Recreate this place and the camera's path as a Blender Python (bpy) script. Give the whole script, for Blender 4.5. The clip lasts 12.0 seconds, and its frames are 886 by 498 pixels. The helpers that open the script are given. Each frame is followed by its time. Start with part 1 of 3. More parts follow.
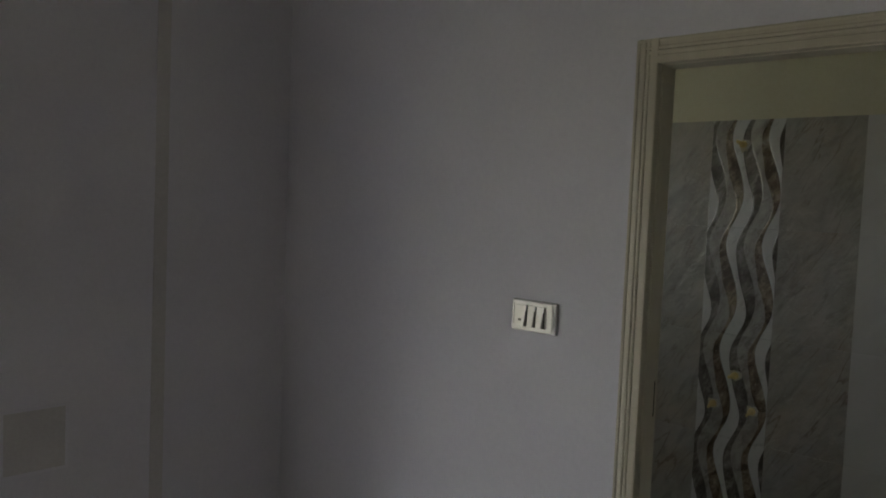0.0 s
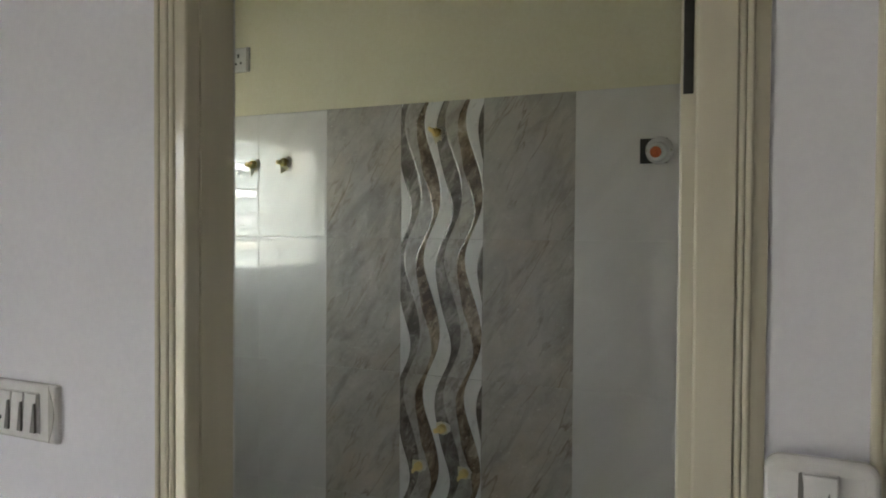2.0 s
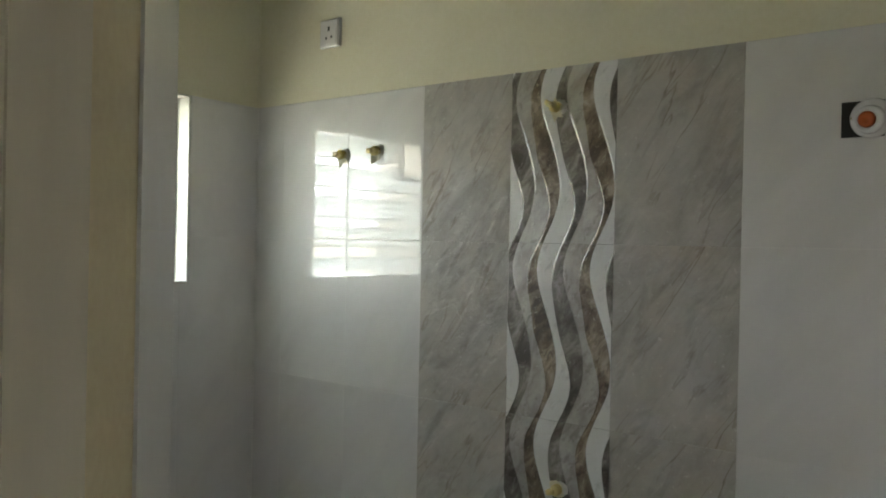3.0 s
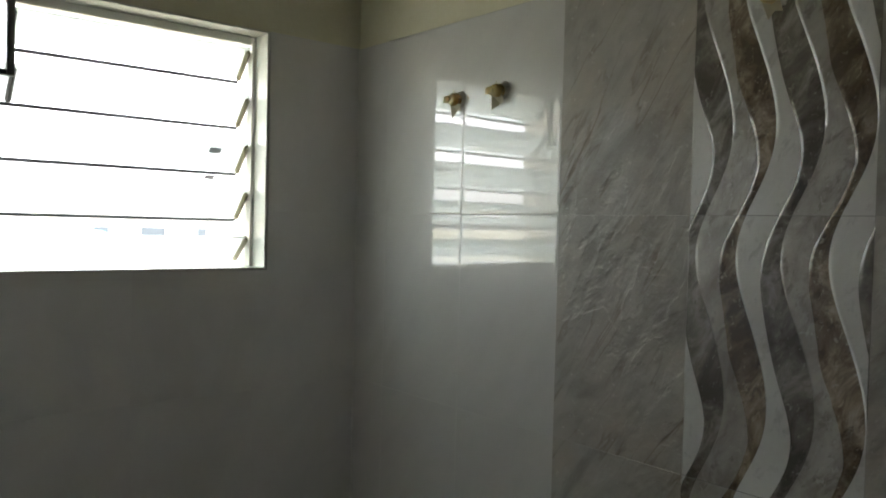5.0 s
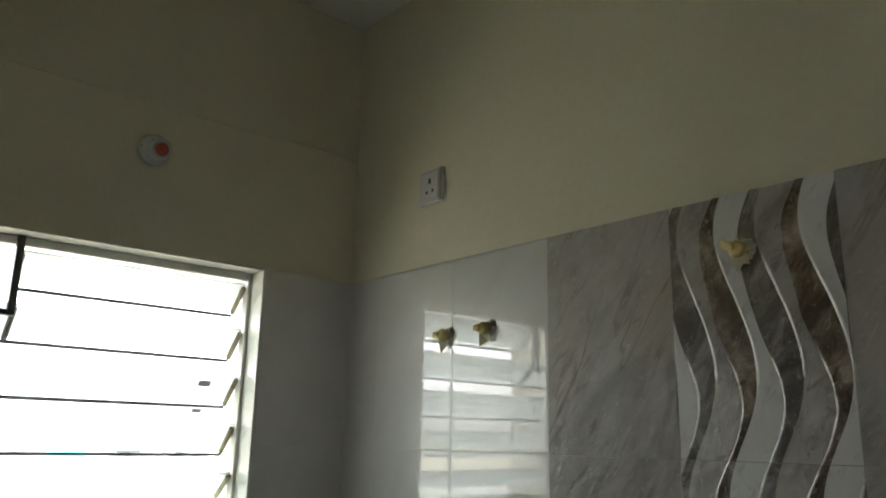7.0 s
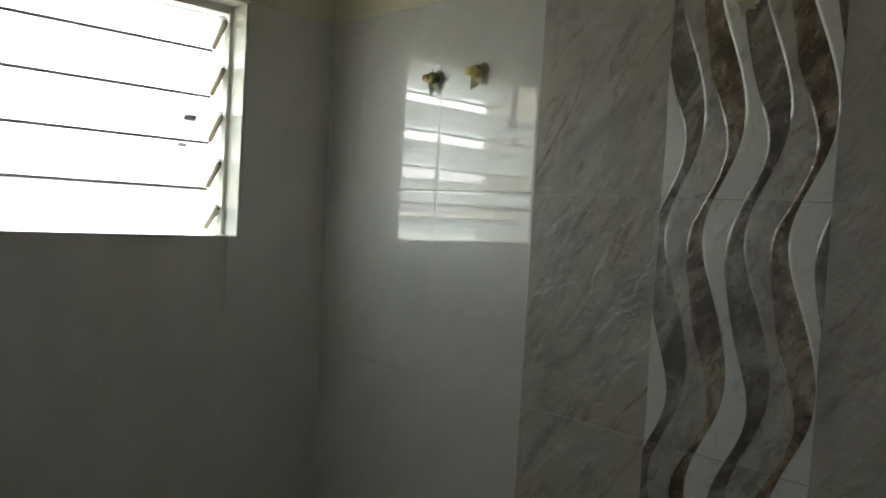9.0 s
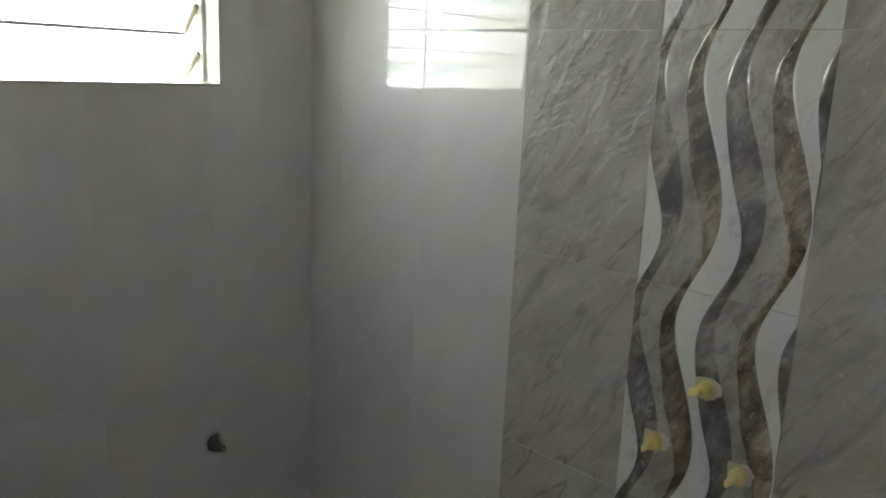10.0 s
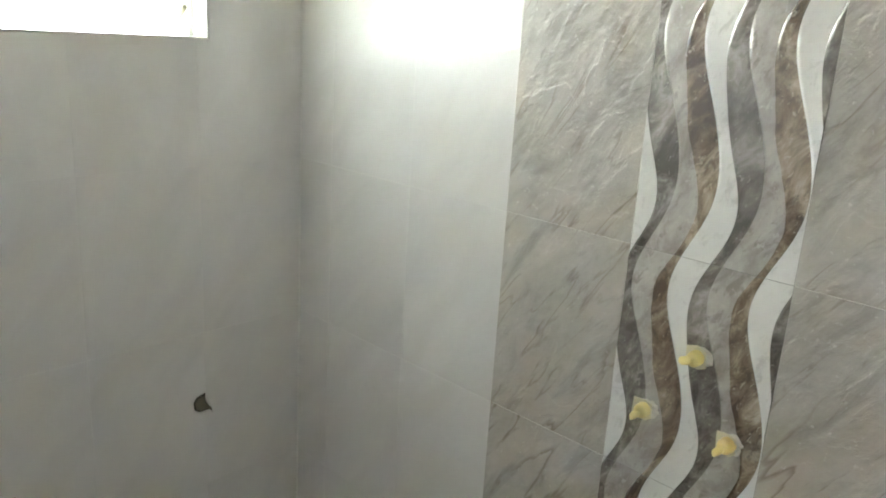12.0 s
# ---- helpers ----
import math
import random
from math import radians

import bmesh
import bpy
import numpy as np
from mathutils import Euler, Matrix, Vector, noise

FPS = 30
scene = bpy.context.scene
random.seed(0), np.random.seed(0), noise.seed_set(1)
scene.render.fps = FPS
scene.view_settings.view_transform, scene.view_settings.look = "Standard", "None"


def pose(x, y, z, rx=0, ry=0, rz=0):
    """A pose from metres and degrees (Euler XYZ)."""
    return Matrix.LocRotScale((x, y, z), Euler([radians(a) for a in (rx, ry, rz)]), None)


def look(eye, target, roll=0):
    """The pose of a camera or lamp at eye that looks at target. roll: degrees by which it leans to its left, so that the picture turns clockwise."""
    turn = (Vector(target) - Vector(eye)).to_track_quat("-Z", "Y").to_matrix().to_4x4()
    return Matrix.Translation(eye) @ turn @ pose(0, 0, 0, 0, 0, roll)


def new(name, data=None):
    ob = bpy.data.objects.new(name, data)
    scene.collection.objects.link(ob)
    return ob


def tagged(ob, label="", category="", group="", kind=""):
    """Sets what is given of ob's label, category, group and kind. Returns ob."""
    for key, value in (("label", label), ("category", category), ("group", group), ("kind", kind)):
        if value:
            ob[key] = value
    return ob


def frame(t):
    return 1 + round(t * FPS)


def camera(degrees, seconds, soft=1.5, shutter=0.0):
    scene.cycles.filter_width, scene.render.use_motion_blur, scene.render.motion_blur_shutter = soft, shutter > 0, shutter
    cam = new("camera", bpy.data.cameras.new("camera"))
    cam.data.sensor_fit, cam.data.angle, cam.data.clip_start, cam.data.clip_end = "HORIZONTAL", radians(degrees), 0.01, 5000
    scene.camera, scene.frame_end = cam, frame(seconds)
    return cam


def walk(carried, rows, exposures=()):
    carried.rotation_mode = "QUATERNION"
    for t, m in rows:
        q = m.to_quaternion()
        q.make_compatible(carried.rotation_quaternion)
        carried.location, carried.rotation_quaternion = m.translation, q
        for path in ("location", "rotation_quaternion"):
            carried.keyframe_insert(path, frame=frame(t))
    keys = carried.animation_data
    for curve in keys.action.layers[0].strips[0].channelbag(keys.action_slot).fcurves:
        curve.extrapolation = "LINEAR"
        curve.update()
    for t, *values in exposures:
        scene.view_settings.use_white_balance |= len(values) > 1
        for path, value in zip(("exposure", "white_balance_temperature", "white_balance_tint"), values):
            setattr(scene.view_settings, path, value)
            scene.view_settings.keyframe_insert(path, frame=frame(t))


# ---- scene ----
cam = camera(59.3, 12.0, soft=1.9)
PATH = [
    (0, (1.745, -3.236, 1.574), (0.39, -1.77, 1.454), 2.4),
    (0.5, (1.753, -3.054, 1.559), (0.672, -1.374, 1.467), 1.1),
    (0.6, (1.755, -3.0, 1.557), (0.746, -1.276, 1.471), 1.4),
    (1, (1.762, -2.797, 1.564), (0.841, -1.023, 1.49), 1.1),
    (1.5, (1.696, -2.565, 1.538), (0.767, -0.795, 1.473), 0.5),
    (2, (1.577, -2.286, 1.547), (0.698, -0.49, 1.499), 0.4),
    (2.5, (1.501, -2.014, 1.534), (0.503, -0.281, 1.498), 0.5),
    (3, (1.416, -1.75, 1.512), (0.202, -0.161, 1.499), 1.2),
    (3.5, (1.26, -1.546, 1.49), (-0.023, -0.011, 1.487), 1.6),
    (3.7, (1.231, -1.51, 1.506), (-0.084, -0.003, 1.479), 1.2),
    (5.3, (1.048, -1.166, 1.486), (-0.513, 0.084, 1.462), 1.5),
    (5.5, (1.057, -1.17, 1.5), (-0.502, 0.082, 1.541), 1.5),
    (6, (1.072, -1.2, 1.528), (-0.449, 0.07, 1.802), 1.2),
    (6.5, (1.077, -1.217, 1.536), (-0.405, 0.053, 1.972), 1.4),
    (6.7, (1.082, -1.216, 1.543), (-0.393, 0.042, 2.034), 1.4),
    (8.5, (1.062, -1.246, 1.527), (-0.406, 0.11, 1.612), 1.7),
    (9, (1.049, -1.287, 1.468), (-0.377, 0.111, 1.374), 3.4),
    (9.5, (1.036, -1.309, 1.452), (-0.348, 0.11, 1.186), 2.3),
    (10, (1.029, -1.278, 1.438), (-0.33, 0.118, 0.984), 2.5),
    (10.5, (1.031, -1.236, 1.426), (-0.307, 0.113, 0.802), 2.5),
    (11, (1.019, -1.237, 1.429), (-0.258, 0.092, 0.653), 2.3),
    (11.5, (1.02, -1.23, 1.423), (-0.246, 0.092, 0.615), 2.8),
    (12, (1.015, -1.247, 1.425), (-0.317, 0.145, 0.885), 3.6),
]
EXPOSURES = [(0.0, 3.25), (0.5, 4.05), (1.0, 4.45), (1.5, 4.5), (2.5, 4.75), (3.5, 4.95), (5.3, 3.9), (6.5, 3.85), (8.5, 3.88), (9.0, 3.9), (9.5, 4.05), (10.0, 5.05), (10.5, 5.7), (11.0, 6.18), (12.0, 6.4)]
walk(cam, [(t, look(eye, target, roll)) for t, eye, target, roll in PATH], EXPOSURES)

# ---- world, sun and daylight ----
world = bpy.data.worlds.new("sky")
scene.world = world
world.use_nodes = True
wn = world.node_tree.nodes
sky = wn.new("ShaderNodeTexSky")
sky.sky_type = 'NISHITA'
sky.sun_disc = False
sky.sun_elevation = radians(52)
sky.sun_rotation = radians(150)
sky.dust_density = 3.0
wn["Background"].inputs["Strength"].default_value = 0.15
haze = wn.new("ShaderNodeHueSaturation")
haze.inputs["Saturation"].default_value = 0.12
world.node_tree.links.new(sky.outputs["Color"], haze.inputs["Color"])
world.node_tree.links.new(haze.outputs["Color"], wn["Background"].inputs["Color"])

sun_data = bpy.data.lights.new("sun", 'SUN')
sun_data.energy = 1.3
sun_data.angle = radians(2)
sun_data.color = (1.0, 0.95, 0.87)
sun = new("sun", sun_data)
sun.matrix_world = look((15.5, -27, 40), (0, 0, 0))


# ---- materials ----
def material(name, rough=0.5, metal=0.0, coat=0.0):
    m = bpy.data.materials.new(name)
    m.use_nodes = True
    p = m.node_tree.nodes["Principled BSDF"]
    p.inputs["Roughness"].default_value = rough
    p.inputs["Metallic"].default_value = metal
    p.inputs["Coat Weight"].default_value = coat
    p.inputs["Coat Roughness"].default_value = 0.015
    return m, m.node_tree.nodes, m.node_tree.links, p


def coords(n, l, scale=(1, 1, 1), rot=(0, 0, 0), jitter=0.0):
    """Object-space coordinates in metres, turned, then stretched, and shifted per piece when jitter is set."""
    tc = n.new("ShaderNodeTexCoord")
    turn = n.new("ShaderNodeMapping")
    turn.inputs["Rotation"].default_value = [radians(a) for a in rot]
    l.new(tc.outputs["Object"], turn.inputs["Vector"])
    mp = n.new("ShaderNodeMapping")
    mp.inputs["Scale"].default_value = scale
    l.new(turn.outputs["Vector"], mp.inputs["Vector"])
    if jitter:
        info = n.new("ShaderNodeObjectInfo")
        mul = n.new("ShaderNodeMath")
        mul.operation = 'MULTIPLY'
        mul.inputs[1].default_value = jitter
        l.new(info.outputs["Random"], mul.inputs[0])
        l.new(mul.outputs[0], mp.inputs["Location"])
    return mp.outputs["Vector"]


def noise_tex(n, l, vec, scale, detail=4, rough=0.55, distort=0.0):
    t = n.new("ShaderNodeTexNoise")
    t.inputs["Scale"].default_value = scale
    t.inputs["Detail"].default_value = detail
    t.inputs["Roughness"].default_value = rough
    t.inputs["Distortion"].default_value = distort
    l.new(vec, t.inputs["Vector"])
    return t.outputs["Fac"]


def ramp(n, l, fac, stops):
    r = n.new("ShaderNodeValToRGB")
    e = r.color_ramp.elements
    while len(e) < len(stops):
        e.new(0.5)
    for el, (pos, col) in zip(e, stops):
        el.position = pos
        el.color = (*col, 1) if len(col) == 3 else col
    l.new(fac, r.inputs["Fac"])
    return r.outputs["Color"]


def mix(n, l, fac, a, b, blend='MIX'):
    m = n.new("ShaderNodeMix")
    m.data_type = 'RGBA'
    m.blend_type = blend
    if isinstance(fac, float):
        m.inputs["Factor"].default_value = fac
    else:
        l.new(fac, m.inputs["Factor"])
    for sock, v in ((m.inputs["A"], a), (m.inputs["B"], b)):
        if isinstance(v, tuple):
            sock.default_value = (*v, 1)
        else:
            l.new(v, sock)
    return m.outputs["Result"]


def bump(n, l, p, height, strength=0.2, dist=0.002):
    b = n.new("ShaderNodeBump")
    b.inputs["Strength"].default_value = strength
    b.inputs["Distance"].default_value = dist
    l.new(height, b.inputs["Height"])
    l.new(b.outputs["Normal"], p.inputs["Normal"])
    return b


def paint(name, base, stain, rough=0.75):
    m, n, l, p = material(name, rough)
    v = coords(n, l)
    big = noise_tex(n, l, v, 1.6, 5, 0.6)
    c = ramp(n, l, big, [(0.35, stain), (0.62, base)])
    fine = noise_tex(n, l, v, 90, 3)
    l.new(mix(n, l, 0.05, c, ramp(n, l, fine, [(0.3, (0, 0, 0)), (0.7, (1, 1, 1))]), 'OVERLAY'), p.inputs["Base Color"])
    bump(n, l, p, noise_tex(n, l, v, 55, 6, 0.65), 0.12, 0.003)
    return m


WHITE_PAINT = paint("white_wall_paint", (0.71, 0.705, 0.765), (0.66, 0.655, 0.715))
CREAM_PAINT = paint("cream_wall_paint", (0.73, 0.70, 0.545), (0.68, 0.65, 0.50))
CEILING_PAINT = paint("ceiling_paint", (0.78, 0.77, 0.74), (0.73, 0.72, 0.69))
OCHRE_PLASTER = paint("stained_cream_plaster", (0.68, 0.60, 0.42), (0.60, 0.51, 0.34), 0.85)
PLASTER = paint("grey_plaster", (0.46, 0.43, 0.40), (0.38, 0.355, 0.33), 0.9)
CEMENT = paint("bare_cement", (0.21, 0.185, 0.16), (0.13, 0.115, 0.10), 0.95)
CHASE = paint("pale_filling_plaster", (0.62, 0.61, 0.61), (0.55, 0.54, 0.54), 0.9)
OUTER_RENDER = paint("exterior_render", (0.62, 0.58, 0.52), (0.5, 0.47, 0.42), 0.9)


def enamel(name, base):
    m, n, l, p = material(name, 0.32, 0, 0.35)
    v = coords(n, l, (1, 1, 0.12))
    c = ramp(n, l, noise_tex(n, l, v, 25, 5), [(0.3, tuple(x * 0.88 for x in base)), (0.7, base)])
    l.new(c, p.inputs["Base Color"])
    bump(n, l, p, noise_tex(n, l, v, 60, 4), 0.16, 0.002)
    return m


ENAMEL = enamel("cream_enamel_wood", (0.585, 0.545, 0.435))


def marble_mat(name, dark, light, vein, rot=(0, -33, 0), rough=0.38):
    """Grey slate-like print with slanting brown veins and a chipped, cleft relief."""
    m, n, l, p = material(name, rough, 0, 0.0)
    v = coords(n, l, (1.0, 1.0, 1.0), rot, 7.0)
    vs = coords(n, l, (1.35, 1.0, 0.75), rot, 7.0)
    long = coords(n, l, (2.9, 1.0, 0.42), rot, 7.0)
    half = tuple(0.5 * x + 0.5 * y for x, y in zip(dark, light))
    c = ramp(n, l, noise_tex(n, l, vs, 7, 9, 0.66, 0.3), [(0.30, dark), (0.47, half), (0.70, light)])
    warm = noise_tex(n, l, vs, 5, 6, 0.6, 0.3)
    c = mix(n, l, ramp(n, l, warm, [(0.48, (0, 0, 0)), (0.66, (0.5, 0.5, 0.5))]), c, tuple(x * y for x, y in zip(light, (0.93, 0.83, 0.71))))
    cool = noise_tex(n, l, v, 6.3, 5, 0.55)
    c = mix(n, l, ramp(n, l, cool, [(0.53, (0, 0, 0)), (0.68, (0.5, 0.5, 0.5))]), c, tuple(x * y for x, y in zip(light, (0.88, 0.93, 0.99))))
    streak = noise_tex(n, l, coords(n, l, (1.9, 1.0, 0.6), rot, 7.0), 8, 7, 0.6, 0.7)
    c = mix(n, l, ramp(n, l, streak, [(0.33, (0.5, 0.5, 0.5)), (0.46, (0, 0, 0))]), c, tuple(0.75 * x for x in dark))
    k = None
    for scale, width, weight, seat in ((3.2, 0.012, 0.66, 5), (5.8, 0.017, 0.45, 9)):   # broken brown veins, coarse and fine
        st = noise_tex(n, l, long, scale, 4, 0.5, 0.15)
        where = ramp(n, l, noise_tex(n, l, vs, seat, 4, 0.6), [(0.46, (0, 0, 0)), (0.58, (weight,) * 3)])
        line = mix(n, l, 1.0, ramp(n, l, st, [(0.492 - width * 1.6, (0, 0, 0)), (0.492, (1, 1, 1)), (0.492 + width * 0.6, (0, 0, 0))]), where, 'MULTIPLY')
        c = mix(n, l, line, c, vein)
        k = line if k is None else mix(n, l, 1.0, k, line, 'LIGHTEN')
    fleck = noise_tex(n, l, v, 85, 4, 0.6)
    c = mix(n, l, ramp(n, l, fleck, [(0.64, (0, 0, 0)), (0.72, (0.4, 0.4, 0.4))]), c, (0.70, 0.69, 0.67))
    l.new(c, p.inputs["Base Color"])
    chips = ramp(n, l, noise_tex(n, l, vs, 11.5, 5, 0.52, 0.35), [(0.36, (0, 0, 0)), (0.50, (0.55, 0.55, 0.55)), (0.53, (0.8, 0.8, 0.8)), (0.70, (1, 1, 1))])
    h = mix(n, l, 0.42, chips, noise_tex(n, l, v, 27, 5, 0.55, 0.3))
    h = mix(n, l, 0.16, h, mix(n, l, k, (0.6, 0.6, 0.6), (0, 0, 0)))
    bump(n, l, p, h, 1.0, 0.0046)
    return m


MARBLE = marble_mat("grey_marble_tile", (0.30, 0.283, 0.258), (0.50, 0.48, 0.448), (0.16, 0.112, 0.076))


def band_mat(name, dark, light, fleck, rough=0.16, coat=1.0, sharp=0.12):
    m, n, l, p = material(name, rough, 0, coat)
    p.inputs["Coat IOR"].default_value = 1.6
    p.inputs["Coat Roughness"].default_value = 0.03
    v = coords(n, l, (1.5, 1, 0.8), (0, -25, 0), 7.0)
    a = noise_tex(n, l, v, 14, 9, 0.66, 0.6)
    c = ramp(n, l, a, [(0.5 - sharp * 1.2, dark), (0.52, light), (0.52 + sharp * 1.6, fleck)])
    b2 = noise_tex(n, l, v, 30, 5, 0.65, 0.5)
    c = mix(n, l, ramp(n, l, b2, [(0.34, (0.7, 0.7, 0.7)), (0.44, (0, 0, 0))]), c, tuple(x * 0.75 for x in dark))
    b3 = noise_tex(n, l, v, 75, 4, 0.6, 0.8)
    c = mix(n, l, ramp(n, l, b3, [(0.61, (0, 0, 0)), (0.68, (0.75, 0.75, 0.75))]), c, fleck)
    l.new(c, p.inputs["Base Color"])
    bump(n, l, p, noise_tex(n, l, v, 35, 6), 0.25, 0.004)
    return m


BAND_STONE = band_mat("pale_stone_band", (0.285, 0.265, 0.24), (0.425, 0.402, 0.374), (0.54, 0.52, 0.49))
BAND_BROWN = band_mat("brown_marble_band", (0.082, 0.058, 0.041), (0.235, 0.182, 0.132), (0.48, 0.42, 0.34), sharp=0.085)
BAND_GREY = band_mat("dark_grey_band", (0.095, 0.084, 0.075), (0.195, 0.176, 0.158), (0.40, 0.378, 0.355), sharp=0.09)
BAND_WHITE = band_mat("white_glazed_band", (0.68, 0.68, 0.67), (0.71, 0.71, 0.70), (0.73, 0.73, 0.72), 0.15, 0.4)


def white_tile_mat():
    m, n, l, p = material("white_glazed_tile", 0.36, 0, 1.0)
    p.inputs["Specular IOR Level"].default_value = 1.0
    p.inputs["Coat IOR"].default_value = 1.8
    v = coords(n, l, (3, 3, 0.9), (0, -38, 0), 7.0)
    a = noise_tex(n, l, v, 3.0, 4, 0.5, 0.4)
    l.new(ramp(n, l, a, [(0.3, (0.625, 0.617, 0.607)), (0.6, (0.685, 0.676, 0.665))]), p.inputs["Base Color"])
    b = noise_tex(n, l, v, 5, 3, 0.5)
    bump(n, l, p, b, 0.05, 0.002)
    return m


WHITE_TILE = white_tile_mat()


def floor_tile_mat(name, a, b, rough):
    m, n, l, p = material(name, rough)
    v = coords(n, l, (1, 1, 1), (0, 0, 0), 5.0)
    l.new(ramp(n, l, noise_tex(n, l, v, 11, 8, 0.65), [(0.3, a), (0.7, b)]), p.inputs["Base Color"])
    bump(n, l, p, noise_tex(n, l, v, 45, 6, 0.6), 0.25, 0.002)
    return m


FLOOR_TILE = floor_tile_mat("matt_grey_floor_tile", (0.22, 0.205, 0.18), (0.34, 0.318, 0.28), 0.55)
# room tile set darker so that the floor bounces less light
ROOM_TILE = floor_tile_mat("darkened_room_tile", (0.34, 0.32, 0.285), (0.42, 0.40, 0.36), 0.25)
GROUT = paint("white_cement_grout", (0.68, 0.675, 0.66), (0.60, 0.595, 0.58), 0.7)
DARK_JOINT = paint("grey_tile_joint", (0.24, 0.23, 0.22), (0.16, 0.155, 0.15), 0.9)
DARK_GROUT = paint("dark_floor_grout", (0.10, 0.095, 0.085), (0.06, 0.055, 0.05), 0.95)


def plastic(name, col, rough=0.3):
    m, n, l, p = material(name, rough)
    v = coords(n, l)
    l.new(ramp(n, l, noise_tex(n, l, v, 60, 4), [(0.3, tuple(x * 0.93 for x in col)), (0.7, col)]), p.inputs["Base Color"])
    bump(n, l, p, noise_tex(n, l, v, 400, 2), 0.03, 0.0005)
    return m


WHITE_PLASTIC = plastic("white_switch_plastic", (0.72, 0.71, 0.71), 0.07)
WHITE_PLASTIC.node_tree.nodes["Principled BSDF"].inputs["Specular IOR Level"].default_value = 1.0
GREY_PLASTIC = plastic("grey_switch_edge", (0.36, 0.35, 0.33), 0.4)
BLACK = plastic("black_gap", (0.015, 0.014, 0.013), 0.6)
# dark grey that stands in for the shade beside switch rockers
SHADE_GREY = plastic("painted_switch_shade", (0.16, 0.155, 0.15), 0.6)
ORANGE = plastic("orange_brown_cap", (0.50, 0.11, 0.02), 0.45)
RED = plastic("faded_red_cap", (0.55, 0.10, 0.08), 0.5)
PLUG_YELLOW = plastic("yellow_pipe_plug", (0.76, 0.62, 0.28), 0.4)
_p = PLUG_YELLOW.node_tree.nodes["Principled BSDF"]
_p.inputs["Subsurface Weight"].default_value = 0.5
_p.inputs["Subsurface Radius"].default_value = (0.012, 0.009, 0.004)
PLUG_PALE = plastic("torn_cream_film", (0.62, 0.57, 0.41), 0.35)
MORTAR = paint("smeared_white_cement", (0.70, 0.68, 0.62), (0.5, 0.48, 0.44), 0.9)
PVC = plastic("dark_drain_pipe", (0.012, 0.011, 0.010), 0.8)
STEEL_DARK = plastic("dark_painted_steel", (0.075, 0.075, 0.078), 0.45)
ALU = plastic("weathered_aluminium", (0.33, 0.30, 0.20), 0.5)
WINDOW_WHITE = enamel("white_window_enamel", (0.78, 0.77, 0.72))
GLASS_EDGE = plastic("dark_glass_edge", (0.22, 0.235, 0.24), 0.3)
STICKER, _n, _l, _p = material("grey_paper_sticker", 0.7)
_p.inputs["Base Color"].default_value = (0.5, 0.5, 0.52, 1)
_t = _n.new("ShaderNodeBsdfTranslucent")
_t.inputs["Color"].default_value = (0.35, 0.35, 0.37, 1)
_s = _n.new("ShaderNodeMixShader")
_l.new(_p.outputs[0], _s.inputs[1])
_l.new(_t.outputs[0], _s.inputs[2])
_l.new(_s.outputs[0], _n["Material Output"].inputs["Surface"])


def louvre_glass_mat():
    """Frosted louvre glass under a film of dust."""
    m, n, l, p = material("dusty_louvre_glass", 0.02)
    p.inputs["Base Color"].default_value = (0.80, 0.86, 0.84, 1)
    p.inputs["Transmission Weight"].default_value = 1.0
    p.inputs["IOR"].default_value = 1.1
    d = n.new("ShaderNodeBsdfTranslucent")
    d.inputs["Color"].default_value = (0.70, 0.735, 0.715, 1)
    ms = n.new("ShaderNodeMixShader")
    v = coords(n, l)
    f = ramp(n, l, noise_tex(n, l, v, 14, 5), [(0.3, (0.82, 0.82, 0.82)), (0.7, (0.94, 0.94, 0.94))])
    l.new(f, ms.inputs[0])
    l.new(p.outputs[0], ms.inputs[1])
    l.new(d.outputs[0], ms.inputs[2])
    l.new(ms.outputs[0], n["Material Output"].inputs["Surface"])
    return m


GLASS = louvre_glass_mat()
# added clear strip of blade that lets a bright line of sky through
CLEAR_GLASS, _n, _l, _p = material("clear_glass_margin", 0.02)
_p.inputs["Base Color"].default_value = (0.86, 0.92, 0.90, 1)
_p.inputs["Transmission Weight"].default_value = 1.0
_p.inputs["IOR"].default_value = 1.1
DARK_PANE, _n, _l, _p = material("dark_far_window_pane", 0.4)
_p.inputs["Base Color"].default_value = (0.035, 0.045, 0.055, 1)
FAR_WHITE = paint("pale_far_facade", (0.55, 0.54, 0.52), (0.45, 0.44, 0.42), 0.9)
FAR_CREAM = paint("cream_far_facade", (0.50, 0.46, 0.38), (0.42, 0.38, 0.31), 0.9)
FAR_ROOF = paint("weathered_far_roof", (0.42, 0.41, 0.40), (0.30, 0.29, 0.28), 0.9)
TURQUOISE = paint("turquoise_sheet", (0.10, 0.55, 0.62), (0.08, 0.42, 0.5), 0.6)
EARTH = paint("dry_earth_and_scrub", (0.27, 0.25, 0.20), (0.13, 0.14, 0.08), 0.95)


# ---- builders ----
def finish(name, bm, mats, parent=None, smooth=False):
    me = bpy.data.meshes.new(name)
    bmesh.ops.recalc_face_normals(bm, faces=bm.faces)
    bm.to_mesh(me)
    bm.free()
    for m in (mats if isinstance(mats, (list, tuple)) else [mats]):
        me.materials.append(m)
    if smooth:
        for f in me.polygons:
            f.use_smooth = True
    ob = new(name, me)
    ob.parent = parent
    return ob


def part(name, bm, mat, parent, label="", smooth=False):
    ob = finish(name, bm, mat, parent, smooth)
    if label:
        ob["label"] = label
    return ob


def thing(name, at, label, category, group="", kind=""):
    ob = new(name)
    ob.empty_display_size = 0.05
    ob.matrix_basis = pose(*at) if not isinstance(at, Matrix) else at
    return tagged(ob, label, category, group, kind)


